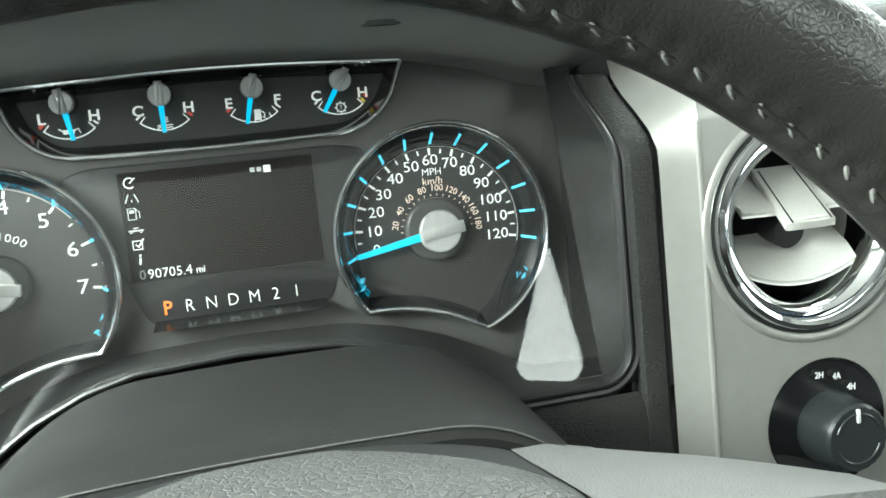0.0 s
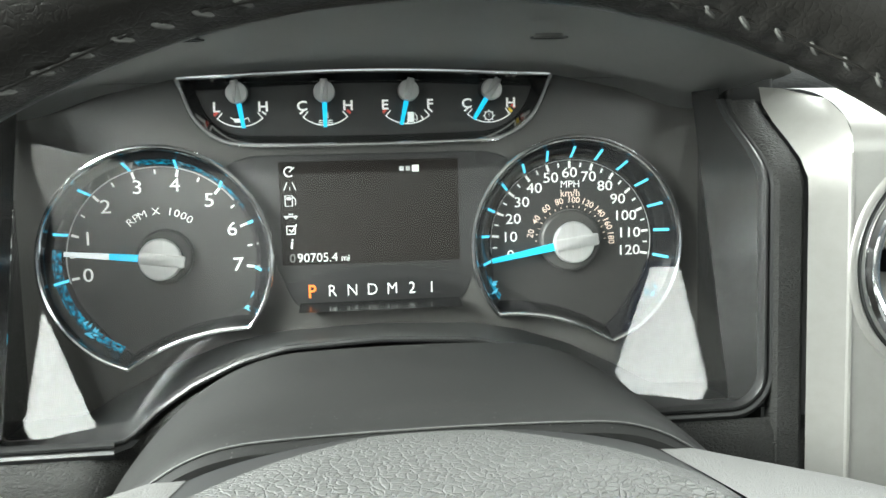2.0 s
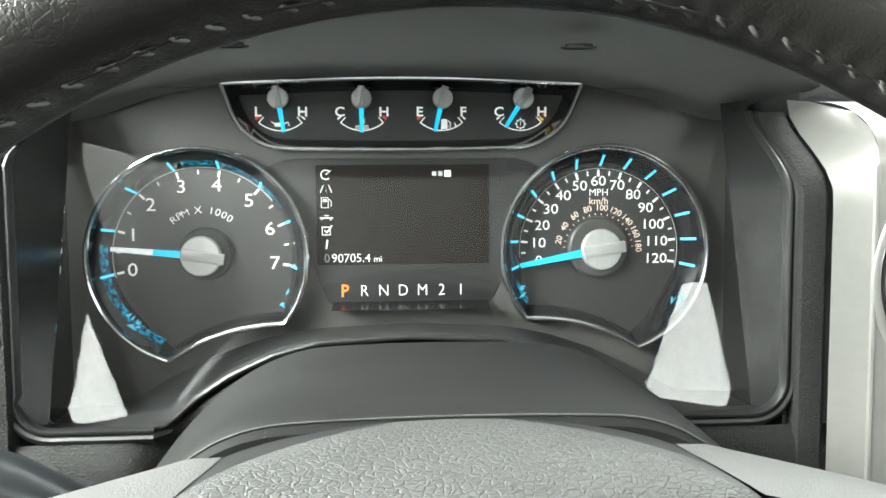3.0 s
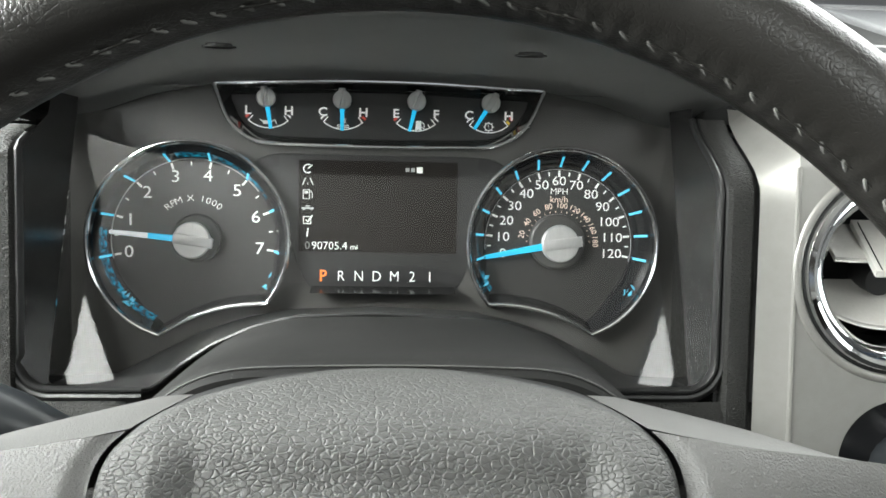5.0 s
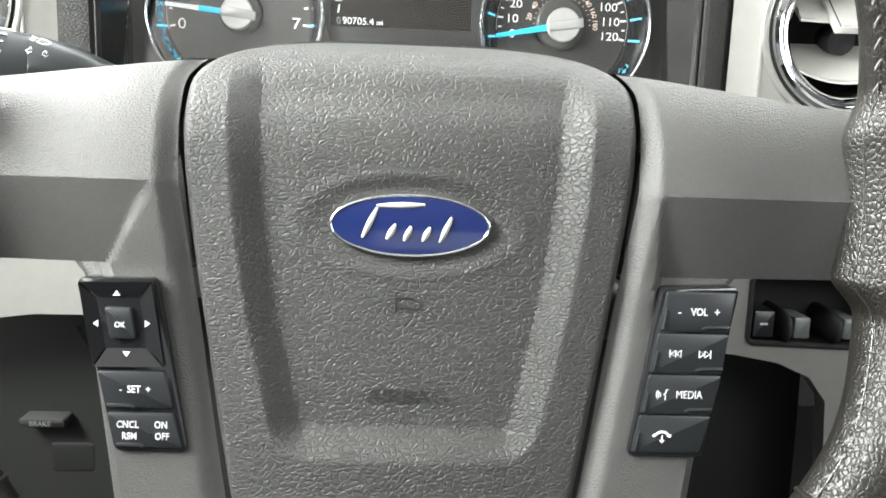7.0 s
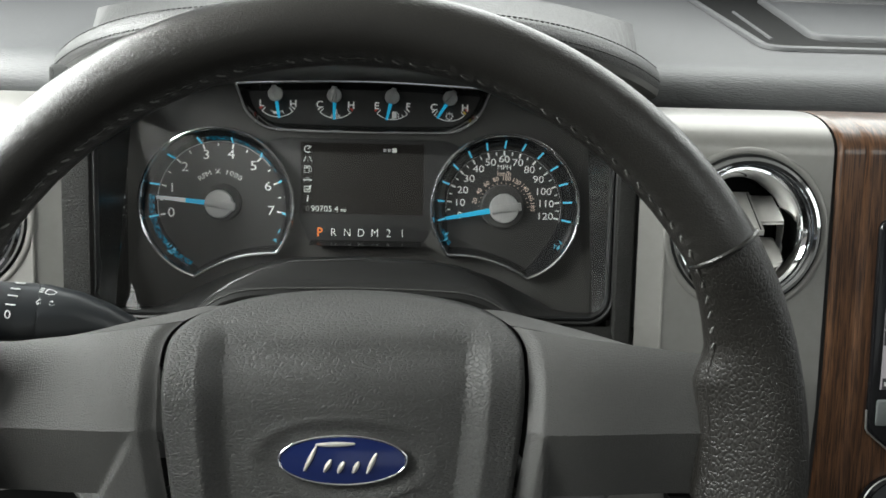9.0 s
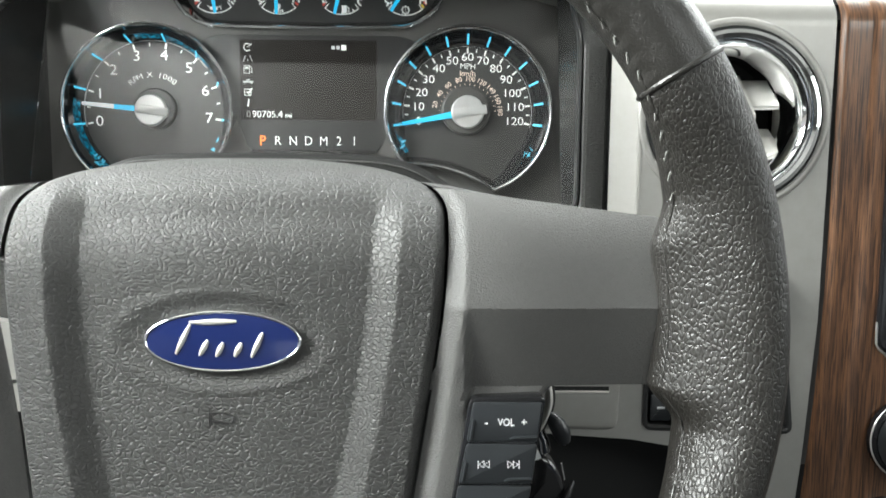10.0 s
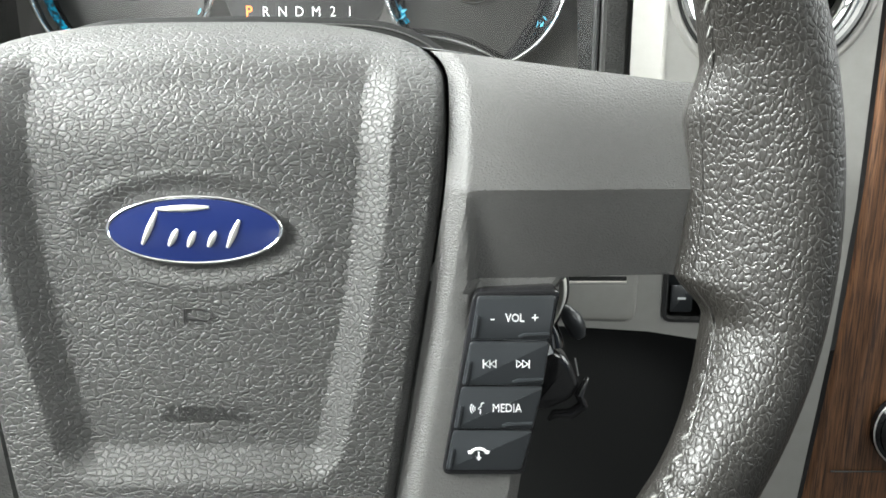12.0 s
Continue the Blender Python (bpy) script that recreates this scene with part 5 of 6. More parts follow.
frame_r = rounded([(0.0783, -0.0772), (0.1052, -0.0772), (0.1157, -0.0162), (0.0885, -0.0172)], [0.003, 0.002, 0.003, 0.003], 4)
part("button_frame", prism(Geo(), frame_r, 0.010, H_BTN - 0.0010, 0.0006), "gloss_black", wheel)
rows_r = [(0.0892, 0.1149, -0.0180), (0.0869, 0.1129, -0.0327), (0.0842, 0.1111, -0.0474), (0.0816, 0.1080, -0.0618), (0.0791, 0.1044, -0.0756)]
for k, text in enumerate(("VOL", "SKIP", "MEDIA", "PHONE")):
    (l0, r0, b0), (l1, r1, b1) = rows_r[k], rows_r[k + 1]
    bt = part("button", prism(Geo(), button_quad((l0, b0), (r0, b0), (r1, b1), (l1, b1)), 0.014, H_BTN, 0.0007, 2), "button", wheel, "black plastic wheel button with white print")
    a, b, h = (l0 + r0 + l1 + r1) / 4, (b0 + b1) / 2, H_BTN + 0.0001
    g = Geo()
    if text == "VOL":
        write(g, "VOL", 0.0036, a + 0.0003, b, h, 0, 0.00004, 0.85)
        write(g, "-", 0.0044, a - 0.0066, b, h)
        write(g, "+", 0.0042, a + 0.0066, b, h)
    elif text == "SKIP":
        for sd in (-1, 1):
            for j in range(2):
                c = a + sd * 0.0050 + sd * 0.0019 * (j - 0.5)
                tube(g, [(c - sd * 0.0008, b - 0.0012, h), (c + sd * 0.0009, b, h), (c - sd * 0.0008, b + 0.0012, h)], 0.00021, 5, True)
            prism(g, rect(a + sd * 0.0072 - 0.00018, b - 0.0014, a + sd * 0.0072 + 0.00018, b + 0.0014), h, h + 0.0002)
    elif text == "MEDIA":
        write(g, "MEDIA", 0.0040, a + 0.0029, b, h, 0, -0.00003, 0.80)
        for j in range(3):
            tube(g, [(*p, h) for p in arc(a - 0.0064, b, 0.0009 + 0.0007 * j, 140, 220, 6)], 0.00017, 5)
        tube(g, [(a - 0.0056, b - 0.0018, h), (a - 0.0054, b - 0.0004, h), (a - 0.0062, b, h), (a - 0.0054, b + 0.0006, h), (a - 0.0052, b + 0.0017, h), (a - 0.0044, b + 0.0019, h)], 0.0002, 5)
    else:
        a -= 0.0030
        tube(g, [(*p, h) for p in arc(a, b - 0.0022, 0.0030, 30, 150, 10)], 0.00048, 6)
        for s in (-1, 1):
            tube(g, [(a + s * 0.0027, b - 0.0008, h), (a + s * 0.0027, b + 0.0001, h)], 0.0007, 6)
        tube(g, [(a, b - 0.0003, h), (a, b - 0.0024, h)], 0.0003, 5)
        prism(g, [(a - 0.0010, b - 0.0020), (a, b - 0.0032), (a + 0.0010, b - 0.0020)], h, h + 0.0002)
    part("print", g, "label", bt)
    if k < 3:
        g = tube(Geo(), [(r1 - 0.0102, b1 + 0.0014, H_BTN + 0.0002), (r1 - 0.0085, b1 + 0.0022, H_BTN + 0.0005), (r1 - 0.0008, b1 + 0.0024, H_BTN + 0.0004)], 0.0006, 6)
        part("finger_ridge", g, "button", bt)
    g = tube(Geo(), [(lerp(l0, l1, t) + 0.0017, lerp(b0, b1, t), H_BTN + 0.0001) for t in (0.45, 0.7, 0.92)], 0.0005, 6)
    part("edge_ridge", g, "button", bt)

# Buttons on the left arm: a five-way pad, a speed-set key and a two-way key.
frame_l = rounded([(-0.0988, -0.0785), (-0.0738, -0.0785), (-0.0854, -0.0185), (-0.1118, -0.0188)], [0.003, 0.003, 0.002, 0.003], 4)
part("button_frame", prism(Geo(), frame_l, 0.010, H_BTN - 0.0010, 0.0006), "gloss_black", wheel)
P = {"tl": (-0.1106, -0.0200), "tr": (-0.0862, -0.0197), "br": (-0.0815, -0.0487), "bl": (-0.1055, -0.0490), "itl": (-0.1022, -0.0283), "itr": (-0.0928, -0.0282), "ibr": (-0.0912, -0.0395), "ibl": (-0.1002, -0.0397)}
for names, rise, tri in ((("tl", "tr", "itr", "itl"), 0.0, 90), (("tr", "br", "ibr", "itr"), 0.0, 0), (("br", "bl", "ibl", "ibr"), 0.0, 270), (("bl", "tl", "itl", "ibl"), 0.0, 180)):
    c = [Vector(P[k]) for k in names]
    mid = sum(c, Vector((0, 0))) / 4
    q = [p + (mid - p).normalized() * 0.0005 for p in c]
    out_h, in_h = H_BTN + 0.0012, H_BTN - 0.0020
    g = Geo().add([(*q[0], out_h), (*q[1], out_h), (*q[2], in_h), (*q[3], in_h), (*q[0], 0.012), (*q[1], 0.012), (*q[2], 0.012), (*q[3], 0.012)],
                  [(0, 1, 2, 3), (0, 4, 5, 1), (1, 5, 6, 2), (2, 6, 7, 3), (3, 7, 4, 0), (4, 7, 6, 5)])
    k = part("arrow_key", g, "gloss_black", wheel, "black sloping arrow key", sharp=20)
    g = Geo()
    prism(g, [(0.0012, 0), (-0.0006, 0.0012), (-0.0006, -0.0012)], 0, 0.0002)
    g.moved(Matrix.Translation((mid.x, mid.y, (out_h + in_h) / 2 + 0.0004)) @ Matrix.Rotation(radians(tri), 4, "Z"))
    part("arrow", g, "label", k)
ok = part("ok_key", prism(Geo(), button_quad(P["itl"], P["itr"], P["ibr"], P["ibl"], 0.0004, 0.0008), 0.012, H_BTN + 0.0008, 0.0006, 2), "button", wheel)
part("print", write(Geo(), "OK", 0.0027, -0.0966, -0.0345, H_BTN + 0.0009, 0, 0.00003, 0.9), "label", ok)
for (tl, tr, br, bl), lines in ((((-0.1050, -0.0502), (-0.0812, -0.0499), (-0.0784, -0.0633), (-0.1020, -0.0632)), (("-  SET  +", 0.0036, 0, 0),)),
                                (((-0.1017, -0.0645), (-0.0783, -0.0645), (-0.0752, -0.0770), (-0.0988, -0.0768)), (("CNCL", 0.0034, -0.0056, 0.0019), ("RSM", 0.0034, -0.0050, -0.0021), ("ON", 0.0034, 0.0056, 0.0019), ("OFF", 0.0034, 0.0060, -0.0021)))):
    k = part("button", prism(Geo(), button_quad(tl, tr, br, bl, 0.0005), 0.014, H_BTN, 0.0007, 2), "button", wheel, "black plastic wheel button with white print")
    g = Geo()
    ca, cb = sum(p[0] for p in (tl, tr, br, bl)) / 4, sum(p[1] for p in (tl, tr, br, bl)) / 4
    for body, size, da, db in lines:
        write(g, body, size, ca + da, cb + db, H_BTN + 0.0001, 0, 0.00004, 0.82)
    part("print", g, "label", k)
    g = tube(Geo(), [(bl[0] + 0.0010, bl[1] + 0.0012, H_BTN), (bl[0] + 0.0085, bl[1] + 0.0012, H_BTN + 0.0003), (bl[0] + 0.0100, bl[1] + 0.0004, H_BTN)], 0.0006, 6)
    part("finger_ridge", g, "button", k)

# ---- dash panels beside the cluster ----
H_PAN = 0.100
VENT, R_VENT = (0.2405, -0.006), 0.0455


def roll(b):
    """How far the panels' faces stand out at a height: flat below, rolled back at the top."""
    t = min(1.0, max(0.0, (b - 0.043) / 0.0330))
    return H_PAN - 0.075 * (1 - math.sqrt(max(0.0, 1 - t ** 2.2)))


def panel_pair(flip):
    side = mirrored if flip else (lambda p: p)
    name = "driver_door_side_panel" if flip else "dash_side_panel"
    p = thing(name, "satin silver dash panel with a round chrome-ringed air vent", "dashboard panel")
    ridge = 0.1890
    knob = (0.2435, -0.0975)
    edge = [(ridge, 0.043), (ridge, -0.118), (0.128, -0.128), (0.120, -0.186), (0.190, -0.1905), (0.2166, -0.195), (0.2362, -0.2034), (0.2475, -0.2179), (0.2510, -0.26), (0.240, -0.50), (0.259, -0.50), (0.2808, -0.29), (0.2893, -0.20), (0.2938, -0.12), (0.2945, 0.043)]
    if flip:
        edge[3:9] = [(0.120, -0.176), (0.190, -0.1765), (0.283, -0.189), (0.287, -0.26)]
        edge[-6:-1] = [(0.287, -0.50), (0.300, -0.50), (0.2945, -0.15)]
    hole_v = circle(*VENT, R_VENT - 0.0005, 64)
    hole_k = circle(*knob, 0.0300, 48)
    hole_s = rounded([(0.1965, -0.184), (0.282, -0.186), (0.277, -0.142), (0.1962, -0.140)], 0.005, 4)
    g = plate(Geo(), side(edge), [side(hole_v), side(hole_k)] + ([] if flip else [hole_s]), H_PAN - 0.012, H_PAN)
    face = part("panel", g, "silver", p, sharp=40)
    def top_at(u, v):
        b = lerp(0.043, 0.0757, v)
        a = lerp(ridge + 0.9 * curl(b), 0.2945, u)
        return side([(a, b, roll(b))])[0]
    part("rolled_top", surf(Geo(), top_at, 20, 14), "silver", p)
    def bevel_at(u, v):
        b = lerp(-0.13, 0.0755, v)
        inner = (0.1735 + curl(b), lip_h(b) + 0.0042)
        outer = (ridge + 0.9 * curl(b), roll(b))
        mid = (lerp(inner[0], outer[0], 0.86), lerp(inner[1], outer[1], 0.80))
        a, h = (inner, mid, outer)[round(u * 2)]
        return side([(a, b, h)])[0]
    part("inner_bevel", surf(Geo(), bevel_at, 2, 24), "silver", p)
    part("ridge", tube(Geo(), side([(ridge, lerp(-0.13, 0.043, k / 20), H_PAN - 0.0008) for k in range(21)]), 0.0014, 8), "silver", p)
    c = side([VENT])[0]
    vent = part("air_vent", sweep(Geo(), circle(*c, R_VENT, 72), [(0.0022, H_PAN - 0.004), (0.0022, H_PAN + 0.0012), (0.0012, H_PAN + 0.0032), (-0.0008, H_PAN + 0.0040), (-0.0026, H_PAN + 0.0030), (-0.0034, H_PAN + 0.0010), (-0.0036, H_PAN - 0.004)]), "chrome", p,
                "round air vent with a chrome ring")
    part("chrome_bowl", sweep(Geo(), circle(*c, R_VENT - 0.0048, 72), [(0.0010, H_PAN - 0.002), (-0.0012, H_PAN + 0.0012), (-0.0040, H_PAN - 0.002), (-0.0070, H_PAN - 0.011), (-0.0078, H_PAN - 0.018)], loop=False), "chrome", vent)
    barrel = lathe(Geo(), [(R_VENT - 0.004, H_PAN - 0.004), (R_VENT - 0.0075, H_PAN - 0.016), (R_VENT - 0.010, H_PAN - 0.04)], 48, *c)
    barrel.f = barrel.f[:-2]
    part("barrel", barrel, "gloss_black", vent)
    part("back", prism(Geo(), circle(*c, R_VENT - 0.008, 40), H_PAN - 0.042, H_PAN - 0.040), "matte_black", vent)
    # vanes: two wide louvres that slope forwards, a thumb tab and two cheeks
    reach = R_VENT - 0.0090
    for b0, b1, bow in ((0.0222, 0.0066, 0.0006), (-0.0058, -0.0185, 0.0080)):
        def vane_at(u, v, b0=b0, b1=b1, bow=bow):
            t = lerp(-1, 1, u)
            half = 0.97 * math.sqrt(reach ** 2 - max(b0 * b0, b1 * b1))
            return (c[0] + half * t, c[1] + lerp(b0, b1 - bow * (1 - t * t), v), H_PAN - 0.028 + 0.021 * v - 0.0022 * max(0, v - 0.8) * 5 * 0.4)
        g = surf(Geo(), vane_at, 20, 10)
        surf(g, lambda u, v, f=vane_at: (lambda q: (q[0], q[1] - 0.0022 * v, q[2] - 0.0004 * math.sin(3 * v)))(f(u, 1)), 20, 3)
        surf(g, lambda u, v, f=vane_at: (lambda q: (q[0], q[1] - 0.0022, q[2] - 0.001))(f(u, 1 - v)), 20, 6)
        part("vane", g, "vane", vent, "satin silver vane")

    def tab_at(u, v):
        t = lerp(-1, 1, u)
        return (c[0] - 0.0005 + 0.0122 * t * lerp(0.92, 1.0, v), c[1] + lerp(0.0245, 0.0008, v), H_PAN - 0.0245 + 0.0255 * v + 0.0012 * (1 - t ** 8))
    g = surf(Geo(), tab_at, 16, 10)
    surf(g, lambda u, v: (lambda q: (q[0], q[1] - 0.0030 * v, q[2] - 0.0006 * v))(tab_at(u, 1)), 16, 3)
    for e in (0, 1):
        surf(g, lambda u, v, e=e: (lambda q: (q[0], q[1] - 0.0030 * v, q[2] - 0.001 * v))(tab_at(e, u)), 10, 2)
    tab = part("thumb_tab", g, "vane", vent, "satin silver thumb tab")
    part("tab_ridge", tube(Geo(), [(c[0] - 0.0085 + 0.0006 * k, c[1] + 0.0024, H_PAN + 0.0010) for k in range(27)], 0.0007, 6), "vane", tab)
    for e in (0.10, 0.90):
        part("tab_groove", tube(Geo(), [(lambda q: (q[0], q[1], q[2] + 0.0001))(tab_at(e, lerp(0.05, 0.98, k / 12))) for k in range(13)], 0.00035, 5), "matte_black", tab)
    part("pivot", tube(Geo(), [(c[0] - 0.0010, c[1] - 0.002, H_PAN - 0.030), (c[0] - 0.0010, c[1] - 0.005, H_PAN - 0.014)], 0.0078, 20), "black", vent)
    for s in (-1, 1):
        cheek = [(c[0] + s * 0.0335, c[1] - 0.0190), (c[0] + s * 0.0352, c[1] - 0.0150), (c[0] + s * 0.0372, c[1]), (c[0] + s * 0.0352, c[1] + 0.0140), (c[0] + s * 0.0335, c[1] + 0.0180)]
        part("cheek", prism(Geo(), cheek, H_PAN - 0.030, H_PAN - 0.015, 0.0006), "vane", vent)
    part("vent_gap", sweep(Geo(), circle(*c, R_VENT + 0.0028, 72), half_round(0.0014, 0.0004, H_PAN + 0.0002)), "matte_black", vent)
    part("vent_surround", sweep(Geo(), circle(*c, R_VENT + 0.0056, 72), half_round(0.0046, 0.0018, H_PAN - 0.0004)), "silver", vent)
    # the rotary switch in its dish
    kc = side([knob])[0]
    dish = lathe(Geo(), [(0.0302, H_PAN + 0.0004), (0.0285, H_PAN - 0.0022), (0.020, H_PAN - 0.0045), (0.001, H_PAN - 0.0045)], 48, *kc)
    dish.f = dish.f[:-2] + dish.f[-1:]
    sw = part("rotary_switch", dish, "gloss_black", p, "black rotary drive switch with white markings")
    turn = Geo()
    ridges = 22
    for j, (r, h) in enumerate(((0.0170, H_PAN - 0.0045), (0.0160, H_PAN + 0.0080), (0.0152, H_PAN + 0.0125), (0.0140, H_PAN + 0.0138))):
        turn.v += [(kc[0] + 0.005 * (1 if not flip else -1) + (r + 0.0004 * (k % 2)) * math.cos(2 * math.pi * k / 44), kc[1] - 0.004 + (r + 0.0004 * (k % 2)) * math.sin(2 * math.pi * k / 44), h) for k in range(44)]
    turn.f = [(j * 44 + k, j * 44 + (k + 1) % 44, (j + 1) * 44 + (k + 1) % 44, (j + 1) * 44 + k) for j in range(3) for k in range(44)] + [tuple(range(132, 176))]
    kn = part("knob", turn, "button", sw)
    ka, kb = kc[0] + 0.005 * (1 if not flip else -1), kc[1] - 0.004
    part("grip_ring", sweep(Geo(), arc(ka, kb, 0.0112, 20, 160, 20) , half_round(0.0012, 0.0008, H_PAN + 0.0136), closed=False), "button", sw)
    part("grip_ring", sweep(Geo(), arc(ka, kb, 0.0112, 200, 340, 20), half_round(0.0012, 0.0008, H_PAN + 0.0136), closed=False), "button", sw)
    part("pointer", prism(Geo(), rect(ka - 0.0008, kb + 0.0075, ka + 0.0008, kb + 0.0136, 0.0004, 2), H_PAN + 0.0132, H_PAN + 0.0146), "label", sw, "white pointer line")
    if not flip:
        for body, da, db in (("2H", -0.0010, 0.0216), ("4A", 0.0080, 0.0198), ("4H", 0.0155, 0.0137)):
            part("switch_text", write(Geo(), body, 0.0043, kc[0] + da, kc[1] + db, H_PAN - 0.0022, -4, 0.00005, 0.85), "label", sw)
    if flip:
        return p
    # the switch bay below: a square key, two black finger lobes and two grey keys
    bay = part("switch_bay", sweep(Geo(), hole_s, [(0.0006, H_PAN + 0.0012), (-0.0012, H_PAN + 0.0016), (-0.0024, H_PAN), (-0.0024, H_PAN - 0.03)], loop=False), "black", p, "black recessed switch bay")
    part("bay_back", prism(Geo(), offset(hole_s, 0.001), H_PAN - 0.034, H_PAN - 0.028), "matte_black", bay)
    key = part("switch_key", prism(Geo(), rect(0.2008, -0.1803, 0.2132, -0.1647, 0.0010, 3), H_PAN - 0.03, H_PAN - 0.002, 0.0010, 2), "button", bay, "black square switch key")
    part("mark", prism(Geo(), rect(0.2048, -0.1729, 0.2092, -0.1717), H_PAN - 0.002, H_PAN - 0.0018), "label", key)
    for a in (0.2198, 0.2493):
        def lobe_at(u, v, a=a):
            d, r = 2 * math.pi * u, math.cos(v * math.pi / 2)
            return (a + 0.0047 * r ** 0.7 * math.cos(d), -0.1745 + 0.0106 * r ** 0.7 * math.sin(d), H_PAN - 0.028 + 0.032 * math.sin(v * math.pi / 2) ** 0.5)
        part("finger_lobe", surf(Geo(), lobe_at, 28, 10, True), "matte_black", bay)
        part("switch_key", prism(Geo(), rect(a + 0.0068, -0.1815, a + 0.0165, -0.1690, 0.0010, 3), H_PAN - 0.03, H_PAN - 0.005, 0.0010, 2), "strip_glass", bay, "grey switch key")
    # a raised plate near the column with two thin slots
    raised = rounded([(0.122, -0.129), (0.1830, -0.128), (0.1815, -0.1845), (0.122, -0.1835)], [0.002, 0.006, 0.006, 0.002], 4)
    bez = part("slotted_plate", prism(Geo(), raised, H_PAN - 0.001, H_PAN + 0.0030, 0.0026, 4), "silver", p)
    for b in (-0.1545, -0.1598):
        part("slot", prism(Geo(), rect(0.1415, b - 0.0012, 0.1755, b + 0.0012, 0.0005, 2), H_PAN - 0.002, H_PAN + 0.0032), "matte_black", bez)
        # A bead paler than the plate carries the highlight on the slot's lower lip.
        part("slot_lip", tube(Geo(), [(lerp(0.1415, 0.1755, k / 8), b - 0.0019, H_PAN + 0.0031) for k in range(9)], 0.0008, 8), "vane", bez)
    return p


panel_pair(False)
panel_pair(True)

# The dark knee panel behind the column, with the brake release.
knee = thing("knee_panel", "dark plastic knee panel below the dashboard", "dashboard panel")
knee_h = lambda b: 0.045 + 0.02 * math.sin((-0.178 - b) / 0.372 * 3) - 0.03 * (-0.178 - b) / 0.372
part("panel", surf(Geo(), lambda u, v: (lerp(-0.275, 0.258, u), lerp(-0.178, -0.55, v), knee_h(lerp(-0.178, -0.55, v))), 10, 12), "matte_black", knee)
part("seam", tube(Geo(), [(lerp(-0.205, -0.181, k / 8), lerp(-0.198, -0.240, k / 8), knee_h(lerp(-0.198, -0.240, k / 8)) + 0.0005) for k in range(9)], 0.0016, 8), "matte_black", knee)
part("lower_block", prism(Geo(), rect(-0.224, -0.294, -0.194, -0.272, 0.005, 4), 0.03, 0.052, 0.003, 3), "matte_black", knee)
pull = thing("brake_release", "black parking brake release handle with white lettering", "brake release", (-0.218, -0.2555, 0.060))
part("handle", prism(Geo(), rect(-0.018, -0.0030, 0.010, 0.0026, 0.002, 3), -0.02, 0.004, 0.0015, 2), "matte_black", pull)
part("print", write(Geo(), "BRAKE", 0.0044, -0.005, -0.0005, 0.0041, 0, 0.0, 1.0), "strip_glass", pull)

# The ignition key in the column's side, behind a bright collar.
key = thing("ignition_key", "black plastic ignition key hanging in its lock", "key", (0.130, -0.160, 0.175))
part("lock_barrel", tube(Geo(), [(-0.045, 0.012, -0.025), (-0.012, 0.006, -0.006), (-0.004, 0.004, 0.000)], [0.016, 0.014, 0.011], 24), "black", key)
g = Geo()
loop = [(-0.0030, 0.0282), (-0.0006, 0.0240), (0.0002, 0.0170), (-0.0012, 0.0100), (-0.0040, 0.0040), (-0.0068, 0.0005)]
path = [(spline([(k / 5, p[0]) for k, p in enumerate(loop)], t), spline([(k / 5, p[1]) for k, p in enumerate(loop)], t)) for t in [k / 24 for k in range(25)]]
surf(g, lambda u, v: (path[round(v * 24)][0] + 0.0038 * (u - 0.5), path[round(v * 24)][1], 0.010 - 0.0035 * (2 * u - 1) ** 2), 8, 24)
part("lock_collar", g, "vane", key, "satin metal collar")
part("collar_edge", tube(Geo(), [(p[0] + 0.0020, p[1], 0.0068) for p in path], 0.0008, 8), "black", key)
part("grip_lever", tube(Geo(), [(-0.0020, 0.0112, 0.006), (0.0010, 0.0092, 0.007), (0.0042, 0.0055, 0.0075), (0.0066, 0.0010, 0.007), (0.0078, -0.0028, 0.006), (0.0080, -0.0048, 0.005)], [0.0012, 0.0030, 0.0042, 0.0042, 0.0030, 0.0008], 20), "button", key)
part("stem", tube(Geo(), [(-0.0065, 0.0030, 0.004), (-0.0035, -0.0030, 0.005), (-0.0030, -0.0080, 0.005)], [0.0045, 0.0040, 0.0050], 16), "gloss_black", key)
head = rounded([(-0.0070, -0.0075), (0.0010, -0.0110), (0.0050, -0.0160), (0.0095, -0.0260), (0.0055, -0.0330), (-0.0030, -0.0370), (-0.0150, -0.0400), (-0.0150, -0.0140)], 0.003, 4)
part("bow", prism(Geo(), head, 0.000, 0.0085, 0.003, 3), "gloss_black", key, "glossy black key bow")
part("ring_clip", tube(Geo(), [(0.0125, -0.0225, 0.006), (0.0085, -0.0300, 0.009), (0.0110, -0.0345, 0.008), (0.0060, -0.0390, 0.008), (-0.0020, -0.0400, 0.007), (-0.0040, -0.0430, 0.006)], [0.0012, 0.0022, 0.0026, 0.0026, 0.0022, 0.0010], 12), "gloss_black", key)
part("tag", prism(Geo(), [(-0.0074, -0.0009), (-0.0034, -0.0098), (-0.0066, -0.0112), (-0.0104, -0.0223)], 0.0092, 0.0100), "white_tag", key, "small white tag")
part("clip_wire", tube(Geo(), [(0.0062, -0.0125, 0.009), (0.0075, -0.0190, 0.009), (0.0078, -0.0205, 0.009)], 0.0005, 6), "chrome", key)

# ---- wood panel and centre screen ----
wood = thing("woodgrain_panel", "glossy brown woodgrain centre stack panel", "dashboard panel")
wood_edge = lambda b: spline([(-0.5, 0.262), (-0.29, 0.2835), (-0.20, 0.2920), (-0.12, 0.2963), (-0.05, 0.2968), (0.1, 0.2965)], b)


